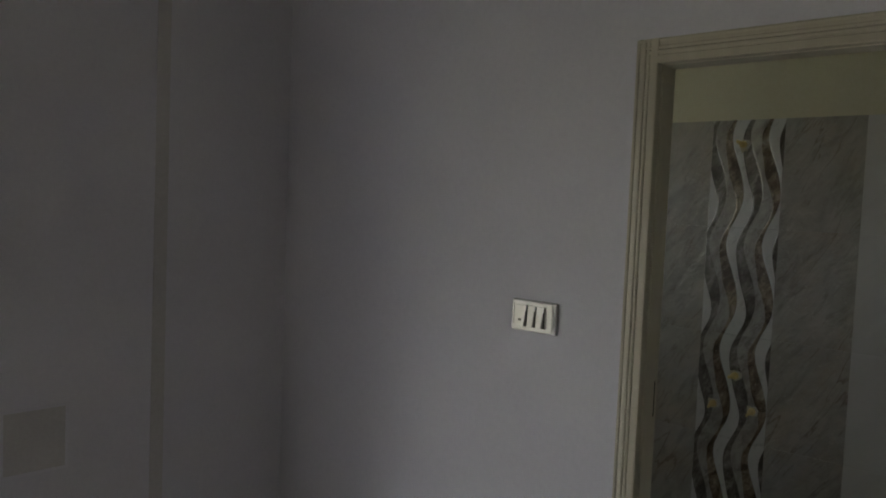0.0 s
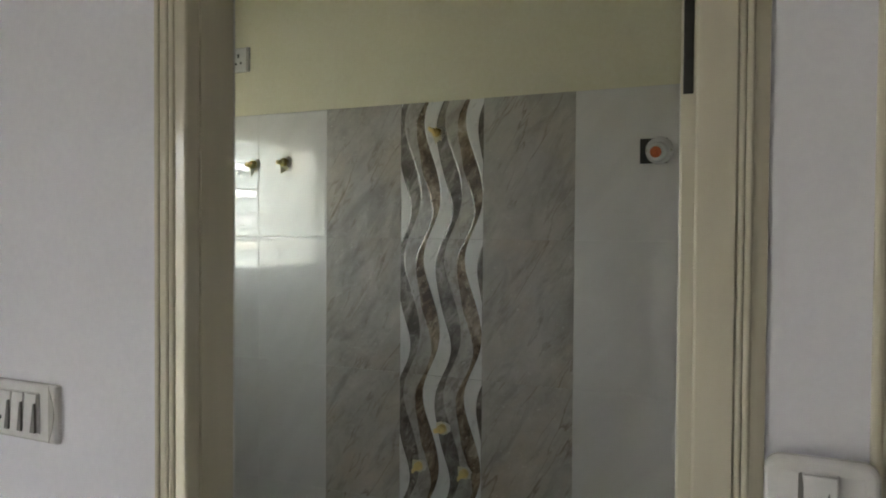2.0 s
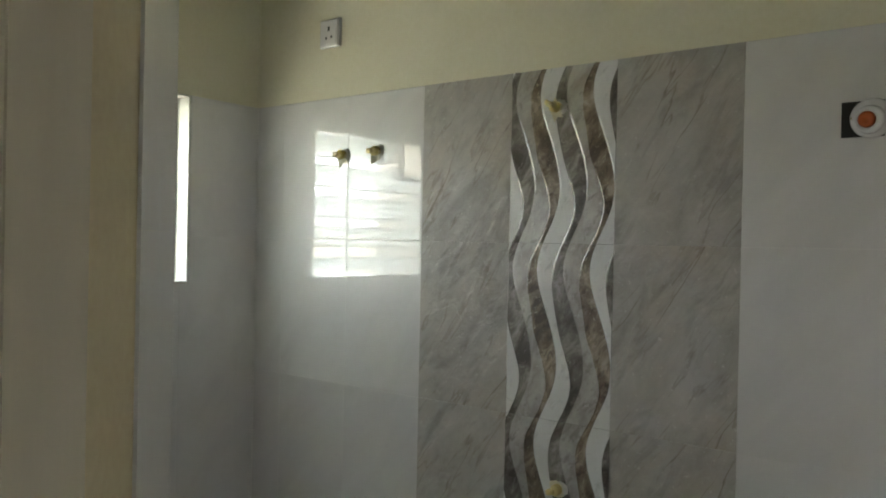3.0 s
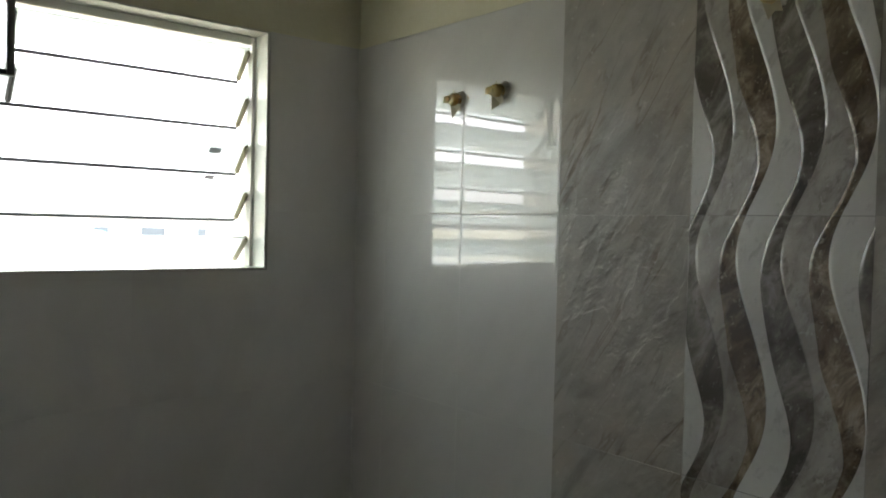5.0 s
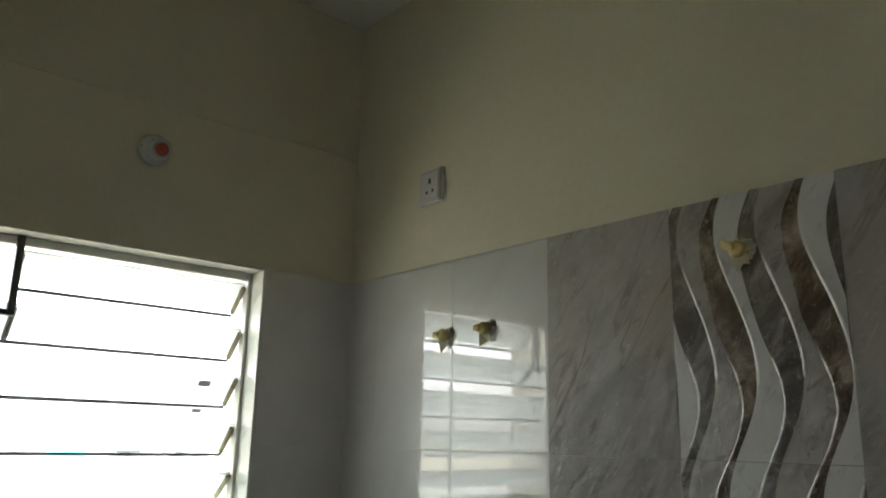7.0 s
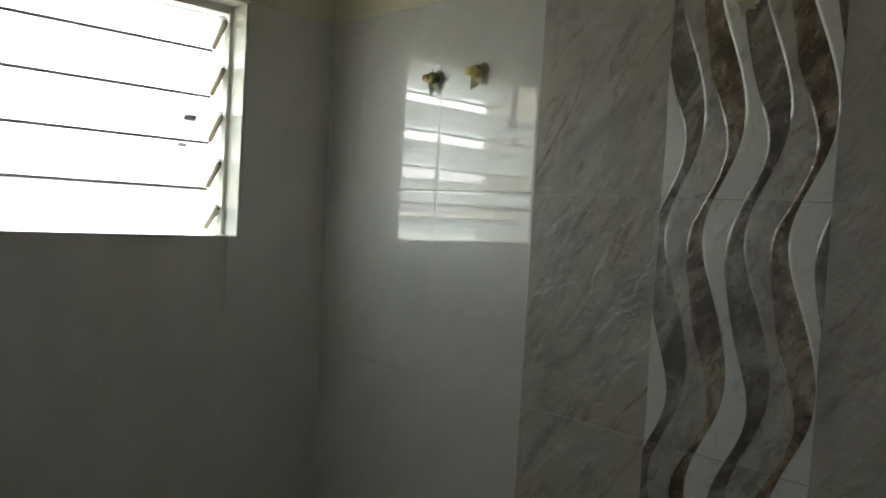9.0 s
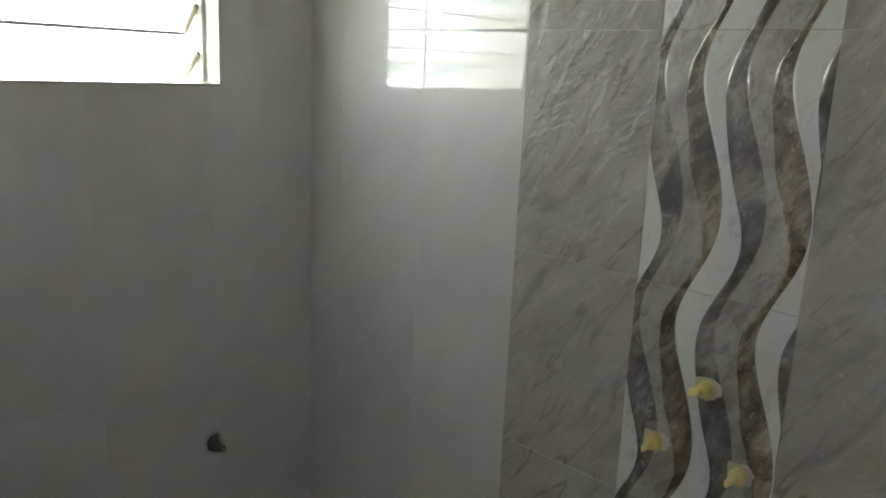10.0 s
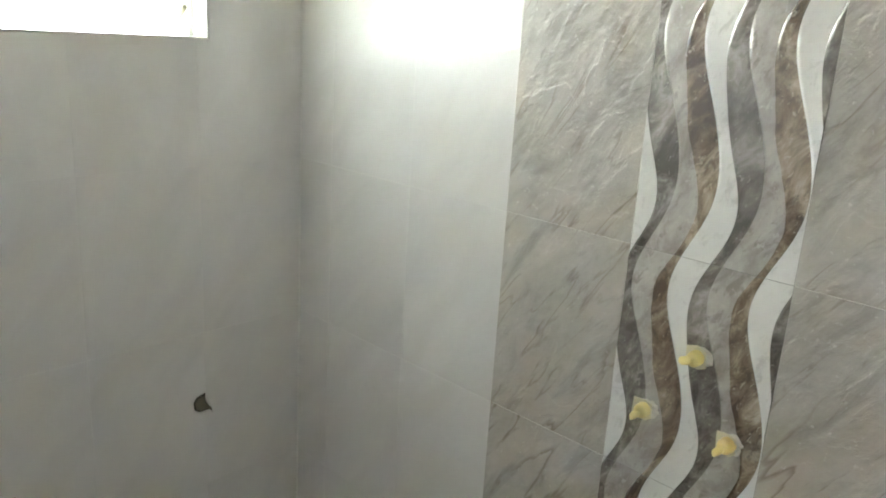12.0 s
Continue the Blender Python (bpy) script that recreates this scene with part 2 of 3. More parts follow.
def add_box(bm, lo, hi, bevel=0.0, seg=2):
    g = bmesh.ops.create_cube(bm, size=1.0)
    vs = g["verts"]
    for v in vs:
        v.co = Vector([lo[i] + (v.co[i] + 0.5) * (hi[i] - lo[i]) for i in range(3)])
    if bevel:
        es = {e for v in vs for e in v.link_edges}
        bmesh.ops.bevel(bm, geom=list(es), offset=bevel, segments=seg, profile=0.6, affect='EDGES')
    return bm


def box(lo, hi, bevel=0.0, seg=2):
    return add_box(bmesh.new(), lo, hi, bevel, seg)


def grid_slab(us, vs, keep, axis, t0, t1):
    """A slab with openings, across axis 'x', 'y' or 'z' from t0 to t1, over the kept cells of a grid."""
    bm = bmesh.new()
    made = {}

    def vert(i, j, t):
        if (i, j, t) not in made:
            u, v = us[i], vs[j]
            made[i, j, t] = bm.verts.new({'x': (t, u, v), 'y': (u, t, v), 'z': (u, v, t)}[axis])
        return made[i, j, t]

    nu, nv = len(us) - 1, len(vs) - 1
    on = [[keep((us[i] + us[i + 1]) / 2, (vs[j] + vs[j + 1]) / 2) for j in range(nv)] for i in range(nu)]
    for i in range(nu):
        for j in range(nv):
            if not on[i][j]:
                continue
            for t in (t0, t1):
                bm.faces.new([vert(i, j, t), vert(i + 1, j, t), vert(i + 1, j + 1, t), vert(i, j + 1, t)])
            for di, dj, a, b in ((-1, 0, (i, j), (i, j + 1)), (1, 0, (i + 1, j), (i + 1, j + 1)),
                                 (0, -1, (i, j), (i + 1, j)), (0, 1, (i, j + 1), (i + 1, j + 1))):
                ii, jj = i + di, j + dj
                if not (0 <= ii < nu and 0 <= jj < nv and on[ii][jj]):
                    bm.faces.new([vert(*a, t0), vert(*b, t0), vert(*b, t1), vert(*a, t1)])
    return bm


def wall(name, us, vs, axis, t0, t1, mats, openings=(), label="", category="wall"):
    """A wall with thickness; openings are (u0, u1, v0, v1)."""
    us = sorted(set(us) | {o[k] for o in openings for k in (0, 1)})
    vs = sorted(set(vs) | {o[k] for o in openings for k in (2, 3)})
    keep = lambda u, v: not any(o[0] < u < o[1] and o[2] < v < o[3] for o in openings)
    ob = finish(name, grid_slab(us, vs, keep, axis, t0, t1), mats)
    return tagged(ob, label, category, kind="structure")


def lathe(profile, seg=28):
    """A solid of revolution about local z from (radius, height) pairs."""
    bm = bmesh.new()
    rings = []
    for r, h in profile:
        if r < 1e-6:
            rings.append([bm.verts.new((0, 0, h))])
        else:
            rings.append([bm.verts.new((r * math.cos(2 * math.pi * k / seg), r * math.sin(2 * math.pi * k / seg), h)) for k in range(seg)])
    for a, b in zip(rings, rings[1:]):
        for k in range(seg):
            q = [a[k % len(a)], a[(k + 1) % len(a)], b[(k + 1) % len(b)], b[k % len(b)]]
            q = [v for i, v in enumerate(q) if v not in q[:i]]
            if len(q) > 2:
                bm.faces.new(q)
    return bm


def prism(points, h0, h1):
    """A polygon in x, y drawn out from h0 to h1 along z."""
    bm = bmesh.new()
    lo = [bm.verts.new((x, y, h0)) for x, y in points]
    hi = [bm.verts.new((x, y, h1)) for x, y in points]
    bm.faces.new(lo)
    bm.faces.new(hi)
    n = len(points)
    for i in range(n):
        bm.faces.new([lo[i], lo[(i + 1) % n], hi[(i + 1) % n], hi[i]])
    return bm


# ---- plan ----
XW, XE = -0.738, 1.60          # bathroom: tiled faces of the window wall and of the wall opposite
YN, YS = 0.0, -1.265           # feature wall, inner face of the door wall
TOP = 1.968                    # upper edge of the tiles
ROWS = [-0.09, 0.178, 0.626, 1.067, 1.519, TOP]
CEIL = 2.77
YF = -1.515                    # front room's face of the door wall
WIN = (-1.10, -0.268, 1.370, 1.969)
DOOR_A = (0.783, 1.530, 0.0, 1.985)
DOOR_B = (1.622, 2.42, 0.0, 1.985)
XL, XR, YB = -0.64, 3.3, -5.0  # front room
YM = -1.4395                   # back of the door jambs
INNER = (0.686, 1.530, 0.0, 1.985)   # opening in the inner leaf, splayed on one side
BACK = 0.006                   # how far the paint lies behind the tiles

# ---- structure: bathroom ----
wall_north = wall("wall_north", [XW - 0.16, XE + 0.1], [-0.2, CEIL], 'y', YN + BACK, YN + 0.16, CREAM_PAINT,
                  label="cream painted bathroom wall above the tiling", category="wall")
wall_window = wall("wall_west", [YS - 0.17, YN + BACK], [-0.2, CEIL], 'x', XW - 0.16, XW - BACK, CREAM_PAINT,
                   [WIN], "cream painted wall with a louvred window", "wall")
wall_east = wall("wall_east", [YF + 0.17, YN + BACK], [-0.2, CEIL], 'x', XE + BACK, XE + 0.1, CREAM_PAINT,
                 label="painted partition wall beside the bathroom", category="wall")
wall_door = wall("wall_south", [XL - 0.1, XR + 0.1], [-0.2, CEIL + 0.1], 'y', YF, YM, WHITE_PAINT,
                 [DOOR_A, DOOR_B], "white painted wall with two door openings", "wall")
wall_inner = wall("wall_south_inner", [XW - BACK, XE + BACK], [-0.2, CEIL], 'y', YM, YS - BACK, CREAM_PAINT,
                  [INNER], "cream painted inner leaf of the door wall", "wall")
tagged(finish("ceiling", box((XW - 0.16, YF + 0.18, CEIL), (XE + 0.1, YN + 0.16, CEIL + 0.12)), CEILING_PAINT),
       "pale painted bathroom ceiling slab", "ceiling", kind="structure")
# plaster ledge along the window wall
tagged(finish("trim", box((XW - BACK - 0.001, YS, 2.335), (XW - BACK + 0.003, YN + BACK, CEIL), 0.0012), CREAM_PAINT),
       "slightly proud band of cream plaster", "plaster band", kind="structure")

# ---- structure: front room ----
BALC = (-3.9, -2.9, 0.02, 1.95)
wall("wall_front_west", [YB, YF], [-0.2, CEIL + 0.1], 'x', XL - 0.36, XL, WHITE_PAINT, [BALC],
     "white painted wall with an open balcony doorway", "wall")
# unseen pier, added to block sky and dim part of the louvre reflection
wall("wall_outside_pier", [-1.51, -1.16], [-9.0, CEIL + 0.1], 'x', XW - 0.50, XW - 0.161, OUTER_RENDER,
     label="unseen rendered pier added beside the louvred window", category="wall")
# east and south walls are unseen; their grey holds down the room's bounce light
wall("wall_front_east", [YB, YS], [-0.2, CEIL + 0.1], 'x', XR, XR + 0.15, PLASTER,
     label="unseen side wall, greyed to cut bounced light", category="wall")
wall("wall_front_south", [XL - 0.36, XR + 0.15], [-0.2, CEIL + 0.1], 'y', YB - 0.15, YB, PLASTER,
     label="unseen back wall, greyed to cut bounced light", category="wall")
wall("wall_closet", [DOOR_B[0] - 0.05, DOOR_B[1] + 0.05], [-0.2, DOOR_B[3] + 0.05], 'y', YM + 0.001, YM + 0.10, PLASTER,
     label="unseen back wall, greyed to cut bounced light a doorway", category="wall")
tagged(finish("ceiling_front", box((XL - 0.36, YB - 0.15, CEIL + 0.1), (XR + 0.15, YF + 0.17, CEIL + 0.22)), CEILING_PAINT),
       "plain white ceiling of the front room", "ceiling", kind="structure")
tagged(finish("trim", box((XL - 0.004, -2.03, 0.0), (XL + 0.0012, -1.985, CEIL + 0.1)), CHASE),
       "narrow grey filled conduit chase in white wall", "conduit chase", kind="structure")
box_w = thing("wall_box", pose(XL, -2.385, 0.826, 90, 0, 90), "shallow grey conduit box in white wall", "wall box")
part("rim", grid_slab([-0.095, -0.086, 0.086, 0.095], [-0.1, -0.091, 0.091, 0.1], lambda u, v: abs(u) > 0.086 or abs(v) > 0.091, 'z', -0.004, 0.003), WHITE_PAINT, box_w, "thin grey metal rim")
part("back", box((-0.086, -0.091, -0.004), (0.086, 0.091, 0.0012)), CHASE, box_w, "grey back of the box")
# greyish tone of this floor is there to lower the ambient light
floor_front = tagged(finish("floor_front", box((XL - 0.36, YB - 0.15, -0.15), (XR + 0.15, YF + 0.17, 0.0)), ROOM_TILE),
                     "tiled front room floor, darkened to cut bounced light", "floor", kind="structure")

# ---- tiles ----
def tile_mesh(w, h, mat, joint=0.0006, depth=0.009):
    """One tile, face towards local -y, with cushioned edges; shared by all alike."""
    bm = bmesh.new()
    joint = joint if mat is WHITE_TILE else joint / 2
    a, b = w / 2 - joint / 2, h / 2 - joint / 2
    if mat is WHITE_TILE:                                  # glaze rolls over towards the joint
        soft = [(0.010 * (1 - q), 0.0007 * q ** 2) for q in (0.0, 0.2, 0.4, 0.6, 0.8, 1.0)] + [(0.0, depth)]
    else:
        soft = ((0.0004, 0.0), (0.0, 0.0004), (0.0, depth))
    loops = [[bm.verts.new((sx * (a - s), y, sz * (b - s))) for sx, sz in ((-1, -1), (1, -1), (1, 1), (-1, 1))] for s, y in soft]
    bm.faces.new(loops[0])
    for i, (p, q) in enumerate(zip(loops, loops[1:])):
        for k in range(4):
            bm.faces.new([p[k], p[(k + 1) % 4], q[(k + 1) % 4], q[k]]).smooth = mat is WHITE_TILE and i < 5
    bmesh.ops.recalc_face_normals(bm, faces=bm.faces)
    me = bpy.data.meshes.new("tile")
    bm.to_mesh(me)
    bm.free()
    me.materials.append(mat)
    return me


STEP = 0.15
# stone, brown, white, grey: mean place of the leading edge, its swing and phase, and the same of the overtone
EDGES = ((0.0447, 0.0305, 0.332, 0.0025, 0.315), (0.0865, 0.0285, 0.237, 0.0048, 0.318),
         (0.1185, 0.0303, 0.332, 0.0025, 0.330), (0.1580, 0.0280, 0.243, 0.0045, 0.310))


def wave_mesh(w, h, f0, f1, n=72):
    """A relief tile of winding stone, brown, white and grey bands like turning ribbons."""
    bm = bmesh.new()

    def edge(i, f):
        mean, swing, lead, over, lead2 = EDGES[i % 4]
        ragged = 0.0
        if i % 4 == 1:                                     # stone runs unevenly into brown
            ragged = sum(0.0034 / (k + 1) * math.sin(2 * math.pi * (k * f + 0.37 * k * k)) for k in (2, 3, 5, 8, 13))
        return mean + (i // 4) * STEP + ragged + swing * math.cos(2 * math.pi * (f + lead)) + over * math.cos(2 * math.pi * (2 * f + lead2))

    def swell(x, start, end):
        """Height over a ribbon: a round shoulder at its start, falling off to its end."""
        q = x - start
        if q <= 0:
            return 0.0
        s = min(q / max(end - start, 1e-4), 1)
        return math.sin(math.pi / 2 * min(q / 0.007, 1)) * (1 - s) ** 1.2

    g = 0.0005
    lo, hi = g - w / 2, w / 2 - g
    across = (0.0, 0.03, 0.06, 0.1, 0.14, 0.19, 0.26, 0.36, 0.5, 0.7, 0.85, 1.0)
    for i in range(-6, 10, 2):                             # stone runs into brown, white into grey
        for lead in (0, 1):
            rows = []
            for k in range(n + 1):
                f = f0 + (f1 - f0) * k / n
                z = h / 2 - g - (h - 2 * g) * k / n
                l, m, r = (edge(i + c, f) - w / 2 for c in (0, 1, 2))
                p, q = (l, m) if lead == 0 else (m, r)
                turn = min(max(0.5 + 0.9 * math.sin(2 * math.pi * (f - 0.17)), 0), 1)   # which edge of the ribbon stands up
                row = []
                for u in across:
                    x = min(max(p + (q - p) * u, lo), hi)
                    rise = turn * swell(x, l, r) + (1 - turn) * swell(x, m, r)
                    row.append((x, 0.0008 - 0.0042 * rise, z))
                rows.append(row)
            if max(p[-1][0] - p[0][0] for p in rows) < 3e-4:
                continue
            vs = [[bm.verts.new(p) for p in row] for row in rows]
            for k in range(n):
                for c in range(len(across) - 1):
                    if abs(rows[k][c + 1][0] - rows[k][c][0]) + abs(rows[k + 1][c + 1][0] - rows[k + 1][c][0]) > 1e-4:
                        fc = bm.faces.new([vs[k][c], vs[k][c + 1], vs[k + 1][c + 1], vs[k + 1][c]])
                        fc.material_index = (i + lead) % 4
                        fc.smooth = True
    loose = [v for v in bm.verts if not v.link_faces]
    bmesh.ops.delete(bm, geom=loose, context='VERTS')
    # tile body behind the relief
    add_box(bm, (lo, 0.0042, -h / 2 + g), (hi, 0.009, h / 2 - g))
    bmesh.ops.recalc_face_normals(bm, faces=bm.faces)
    me = bpy.data.meshes.new("tile")
    bm.to_mesh(me)
    bm.free()
    for m in (BAND_STONE, BAND_BROWN, BAND_WHITE, BAND_GREY):
        me.materials.append(m)
    return me


_tile_cache = {}


def put_tile(parent, mat, u0, u1, v0, v1, side):
    """A tile between u0, u1 along the wall and v0, v1 in height, on side 'n', 'w', 's' or 'e'."""
    w, h = u1 - u0, v1 - v0
    key = (mat.name if not isinstance(mat, str) else mat, round(w, 4), round(h, 4))
    if key not in _tile_cache:
        if mat == "wave":
            _tile_cache[key] = wave_mesh(w, h, 0.0, h / (ROWS[-1] - ROWS[-2]) if h < 0.4 else 1.0)
        else:
            _tile_cache[key] = tile_mesh(w, h, mat)
    ob = new("tile", _tile_cache[key])
    u, v = (u0 + u1) / 2, (v0 + v1) / 2
    ob.matrix_basis = {'n': pose(u, YN, v), 'w': pose(XW, u, v, 0, 0, 90), 's': pose(u, YS, v, 0, 0, 180),
                       'e': pose(XE, u, v, 0, 0, -90)}[side]
    ob.parent = parent
    return ob


def cut(parent, name, axis, t0, t1, u0, u1, v0, v1, hole, mat):
    """A tile cut round an opening."""
    j = 0.0004
    us = sorted({u0 + j, u1 - j} | {x for x in hole[:2] if u0 + j < x < u1 - j})
    vs = sorted({v0 + j, v1 - j} | {x for x in hole[2:] if v0 + j < x < v1 - j})
    keep = lambda u, v: not (hole[0] < u < hole[1] and hole[2] < v < hole[3])
    cells = [(a, b) for a in zip(us, us[1:]) for b in zip(vs, vs[1:]) if keep(sum(a) / 2, sum(b) / 2)]
    if not cells:
        return
    finish(name, grid_slab(us, vs, keep, axis, t0, t1), mat, parent)


# feature wall
COLS_N = [XW, -0.6, -0.3, 0.0, 0.3, 0.6, 0.9, 1.2, 1.5, XE]
KIND_N = [WHITE_TILE, WHITE_TILE, WHITE_TILE, MARBLE, "wave", MARBLE, WHITE_TILE, WHITE_TILE, WHITE_TILE]
for (a, b), kind in zip(zip(COLS_N, COLS_N[1:]), KIND_N):
    for c, d in zip(ROWS, ROWS[1:]):
        put_tile(wall_north, kind, a, b, c, d, 'n')
# window wall
COLS_W = [YN, -0.3, -0.6, -0.9, -1.2, YS]
for b, a in zip(COLS_W, COLS_W[1:]):
    for c, d in zip(ROWS, ROWS[1:]):
        if a < WIN[1] and b > WIN[0] and c < WIN[3] and d > WIN[2]:
            cut(wall_window, "tile", 'x', XW - 0.009, XW, a, b, c, d, WIN, WHITE_TILE)
        else:
            put_tile(wall_window, WHITE_TILE, a, b, c, d, 'w')
for b, a in zip(COLS_W, COLS_W[1:]):
    for c, d in zip(ROWS, ROWS[1:]):
        put_tile(wall_east, WHITE_TILE, a, b, c, d, 'e')
for a, b in zip(COLS_N, COLS_N[1:]):
    for c, d in zip(ROWS, ROWS[1:]):
        hole = (INNER[0], INNER[1], -1, INNER[3])
        if a < hole[1] and b > hole[0]:
            cut(wall_inner, "tile", 'y', YS - 0.009, YS, a, b, c, d, hole, WHITE_TILE)
        else:
            put_tile(wall_inner, WHITE_TILE, a, b, c, d, 's')
# grout beds behind the joints
for a, b, m in ((XW - BACK, 0.0, GROUT), (0.0, 0.9, DARK_JOINT), (0.9, XE + BACK, GROUT)):
    finish("grout", box((a, YN + (0.00055 if m is GROUT else 0.0012), -0.09), (b, YN + BACK + 0.001, TOP - 0.002)), m, wall_north)
finish("grout", grid_slab([YS, WIN[0], WIN[1], YN], [-0.09, WIN[2], WIN[3], TOP - 0.002],
                          lambda u, v: not (WIN[0] < u < WIN[1] and WIN[2] < v < WIN[3]), 'x', XW - BACK - 0.001, XW - 0.00055), GROUT, wall_window)
finish("grout", prism([(XW - 0.001, YN + 0.001), (XW + 0.0035, YN + 0.0003), (XW + 0.0012, YN - 0.0012), (XW - 0.0003, YN - 0.0035)], -0.05, TOP - 0.003), GROUT, wall_north)
finish("grout", grid_slab([XW, INNER[0], INNER[1], XE], [-0.09, INNER[3], TOP - 0.002],
                          lambda u, v: not (INNER[0] < u < INNER[1] and v < INNER[3]), 'y', YS - BACK - 0.001, YS - 0.001), GROUT, wall_inner)
for y, s in ((-0.301, 0.012), (-0.602, 0.016)):
    finish("chip", prism([(XW - 0.002, y - 0.003), (XW + 0.0006, y - 0.004), (XW + 0.0006, y + 0.003), (XW - 0.002, y + 0.002)], 0.055 * y - 0.042, 0.055 * y - 0.038 + s), BLACK, wall_window)

# ---- bathroom floor with its drain ----
DRAIN = (-0.615, -0.135, 0.068)
floor = tagged(finish("floor", grid_slab([XW, DRAIN[0] - 0.075, DRAIN[0] + 0.075, XE], [YF, DRAIN[1] - 0.075, DRAIN[1] + 0.075, YN],
                                         lambda u, v: not (abs(u - DRAIN[0]) < 0.07 and abs(v - DRAIN[1]) < 0.07), 'z', -0.2, -0.006), DARK_GROUT),
               "grey tiled bathroom floor with a drain hole", "floor", kind="structure")


def floor_tile(x0, x1, y0, y1, hole=None):
    j = 0.0006
    if hole is None:
        finish("tile", box((x0 + j, y0 + j, -0.012), (x1 - j, y1 - j, 0.0), 0.0005, 1), FLOOR_TILE, floor)
        return
    bm = bmesh.new()
    cx, cy, r = hole
    x0, x1, y0, y1 = x0 + 0.006, x1 - j, y0 + j, y1 - 0.006
    angs = sorted([2 * math.pi * k / 56 for k in range(56)] + [math.atan2(y - cy, x - cx) % (2 * math.pi) for x in (x0, x1) for y in (y0, y1)])
    rings = [[], [], [], []]
    for k, a in enumerate(angs):
        ca, sa = math.cos(a), math.sin(a)
        d = min([((x1 if ca > 0 else x0) - cx) / ca if abs(ca) > 1e-6 else 9, ((y1 if sa > 0 else y0) - cy) / sa if abs(sa) > 1e-6 else 9])
        rr = r * (1 + 0.035 * math.sin(3 * a + 1) + 0.025 * math.sin(7 * a) + 0.015 * math.sin(17 * a))
        for ring, (q, z) in zip(rings, ((d, -0.012), (d, 0.0), (rr, 0.0), (rr * 1.02, -0.014))):
            ring.append(bm.verts.new((cx + q * ca, cy + q * sa, z)))
    n = len(angs)
    for p, q in zip(rings, rings[1:]):
        for k in range(n):
            bm.faces.new([p[k], p[(k + 1) % n], q[(k + 1) % n], q[k]])
    finish("tile", bm, FLOOR_TILE, floor)


xs = [XW, XW + 0.603, XW + 1.206, XW + 1.809, XE]
ys = [YN, -0.603, -1.206, YS + 0.001]
for i, (a, b) in enumerate(zip(xs, xs[1:])):
    for k, (d, c) in enumerate(zip(ys, ys[1:])):
        floor_tile(a + (0.005 if i == 0 and k else 0), b, c, d - (0.005 if k == 0 and i else 0), DRAIN if i == 0 and k == 0 else None)
# the floor falls away from the drain corner along the window wall
floor.matrix_basis = pose(XW, 0, -0.038) @ pose(0, 0, 0, math.degrees(0.055), -math.degrees(0.02), 0) @ pose(-XW, 0, 0)
drain = thing("floor_drain", (DRAIN[0], DRAIN[1], -0.235), "open dark round drain hole in the floor", "drain")
part("pipe", lathe([(0.072, 0.175), (0.066, 0.178), (0.063, 0.17), (0.061, 0.0), (0.0, 0.0)], 40), PVC, drain, smooth=True)
tagged(finish("door_sill", box((DOOR_A[0], YF + 0.001, -0.01), (DOOR_A[1], YS - 0.001, 0.012), 0.003), FLOOR_TILE),
       "grey stone threshold under the door frame", "threshold", kind="structure")


# ---- door frames ----
def jamb_profile(w, stop, depth=0.075, broad=False):
    """Plan of a moulded jamb: outer edge at x=0, room face at y=0, opening at x=w."""
    pts = [(0, depth), (0, -0.003)]
    reeds = ((0.016, 0.0035, -0.0085, 0.0025), (0.0225, 0.003, -0.009, 0.0025)) if broad else \
        ((0.005, 0.0045, -0.0075, 0.003), (0.022, 0.0043, -0.008, 0.0032), (0.0325, 0.0048, -0.009, 0.0032))
    for c, rad, base, high in reeds:                       # reeds with hollows between
        for k in range(7):
            a = math.pi * (1 - k / 6)
            pts.append((c + rad * math.cos(a), base - high * math.sin(a)))
    pts += [(0.0262, -0.0095), (0.0275, -0.012), (w - 0.004, -0.012)] if broad else [(0.0385, -0.0085), (0.0405, -0.0085), (0.042, -0.012), (w - 0.004, -0.012)]
    for k in range(1, 6):
        a = math.pi / 2 * (1 - k / 5)
        pts.append((w - 0.004 + 0.004 * math.cos(a), -0.008 - 0.004 * math.sin(a)))
    pts += [(w, 0.0105), (w - 0.001, 0.011), (w - 0.001, 0.0125), (w + stop, 0.0135), (w + stop, depth)]   # rebate and stop
    return pts


def door_frame(name, x0, x1, top, label):
    ob = thing(name, (0, 0, 0), label, "door frame", kind="structure")
    prof, wide = jamb_profile(0.060, 0.002), jamb_profile(0.064, 0.003, 0.075, True)
    part("jamb", prism([(x0 + x, YF + y) for x, y in prof], 0.0, top - 0.001), ENAMEL, ob)
    part("jamb", prism([(x1 - x, YF + y) for x, y in wide], 0.0, top - 0.001), ENAMEL, ob)
    bm = prism([(y, x) for x, y in prof], x0 + 0.0005, x1 - 0.0005)
    for v in bm.verts:                                     # lay the moulding along the head
        y, x, z = v.co
        v.co = (z, YF + y, top - x)
    for v in bm.verts:                                     # mitred ends
        d = top - v.co.z
        v.co.x += d if v.co.x < (x0 + x1) / 2 else -d
    part("head", bm, ENAMEL, ob)
    return ob


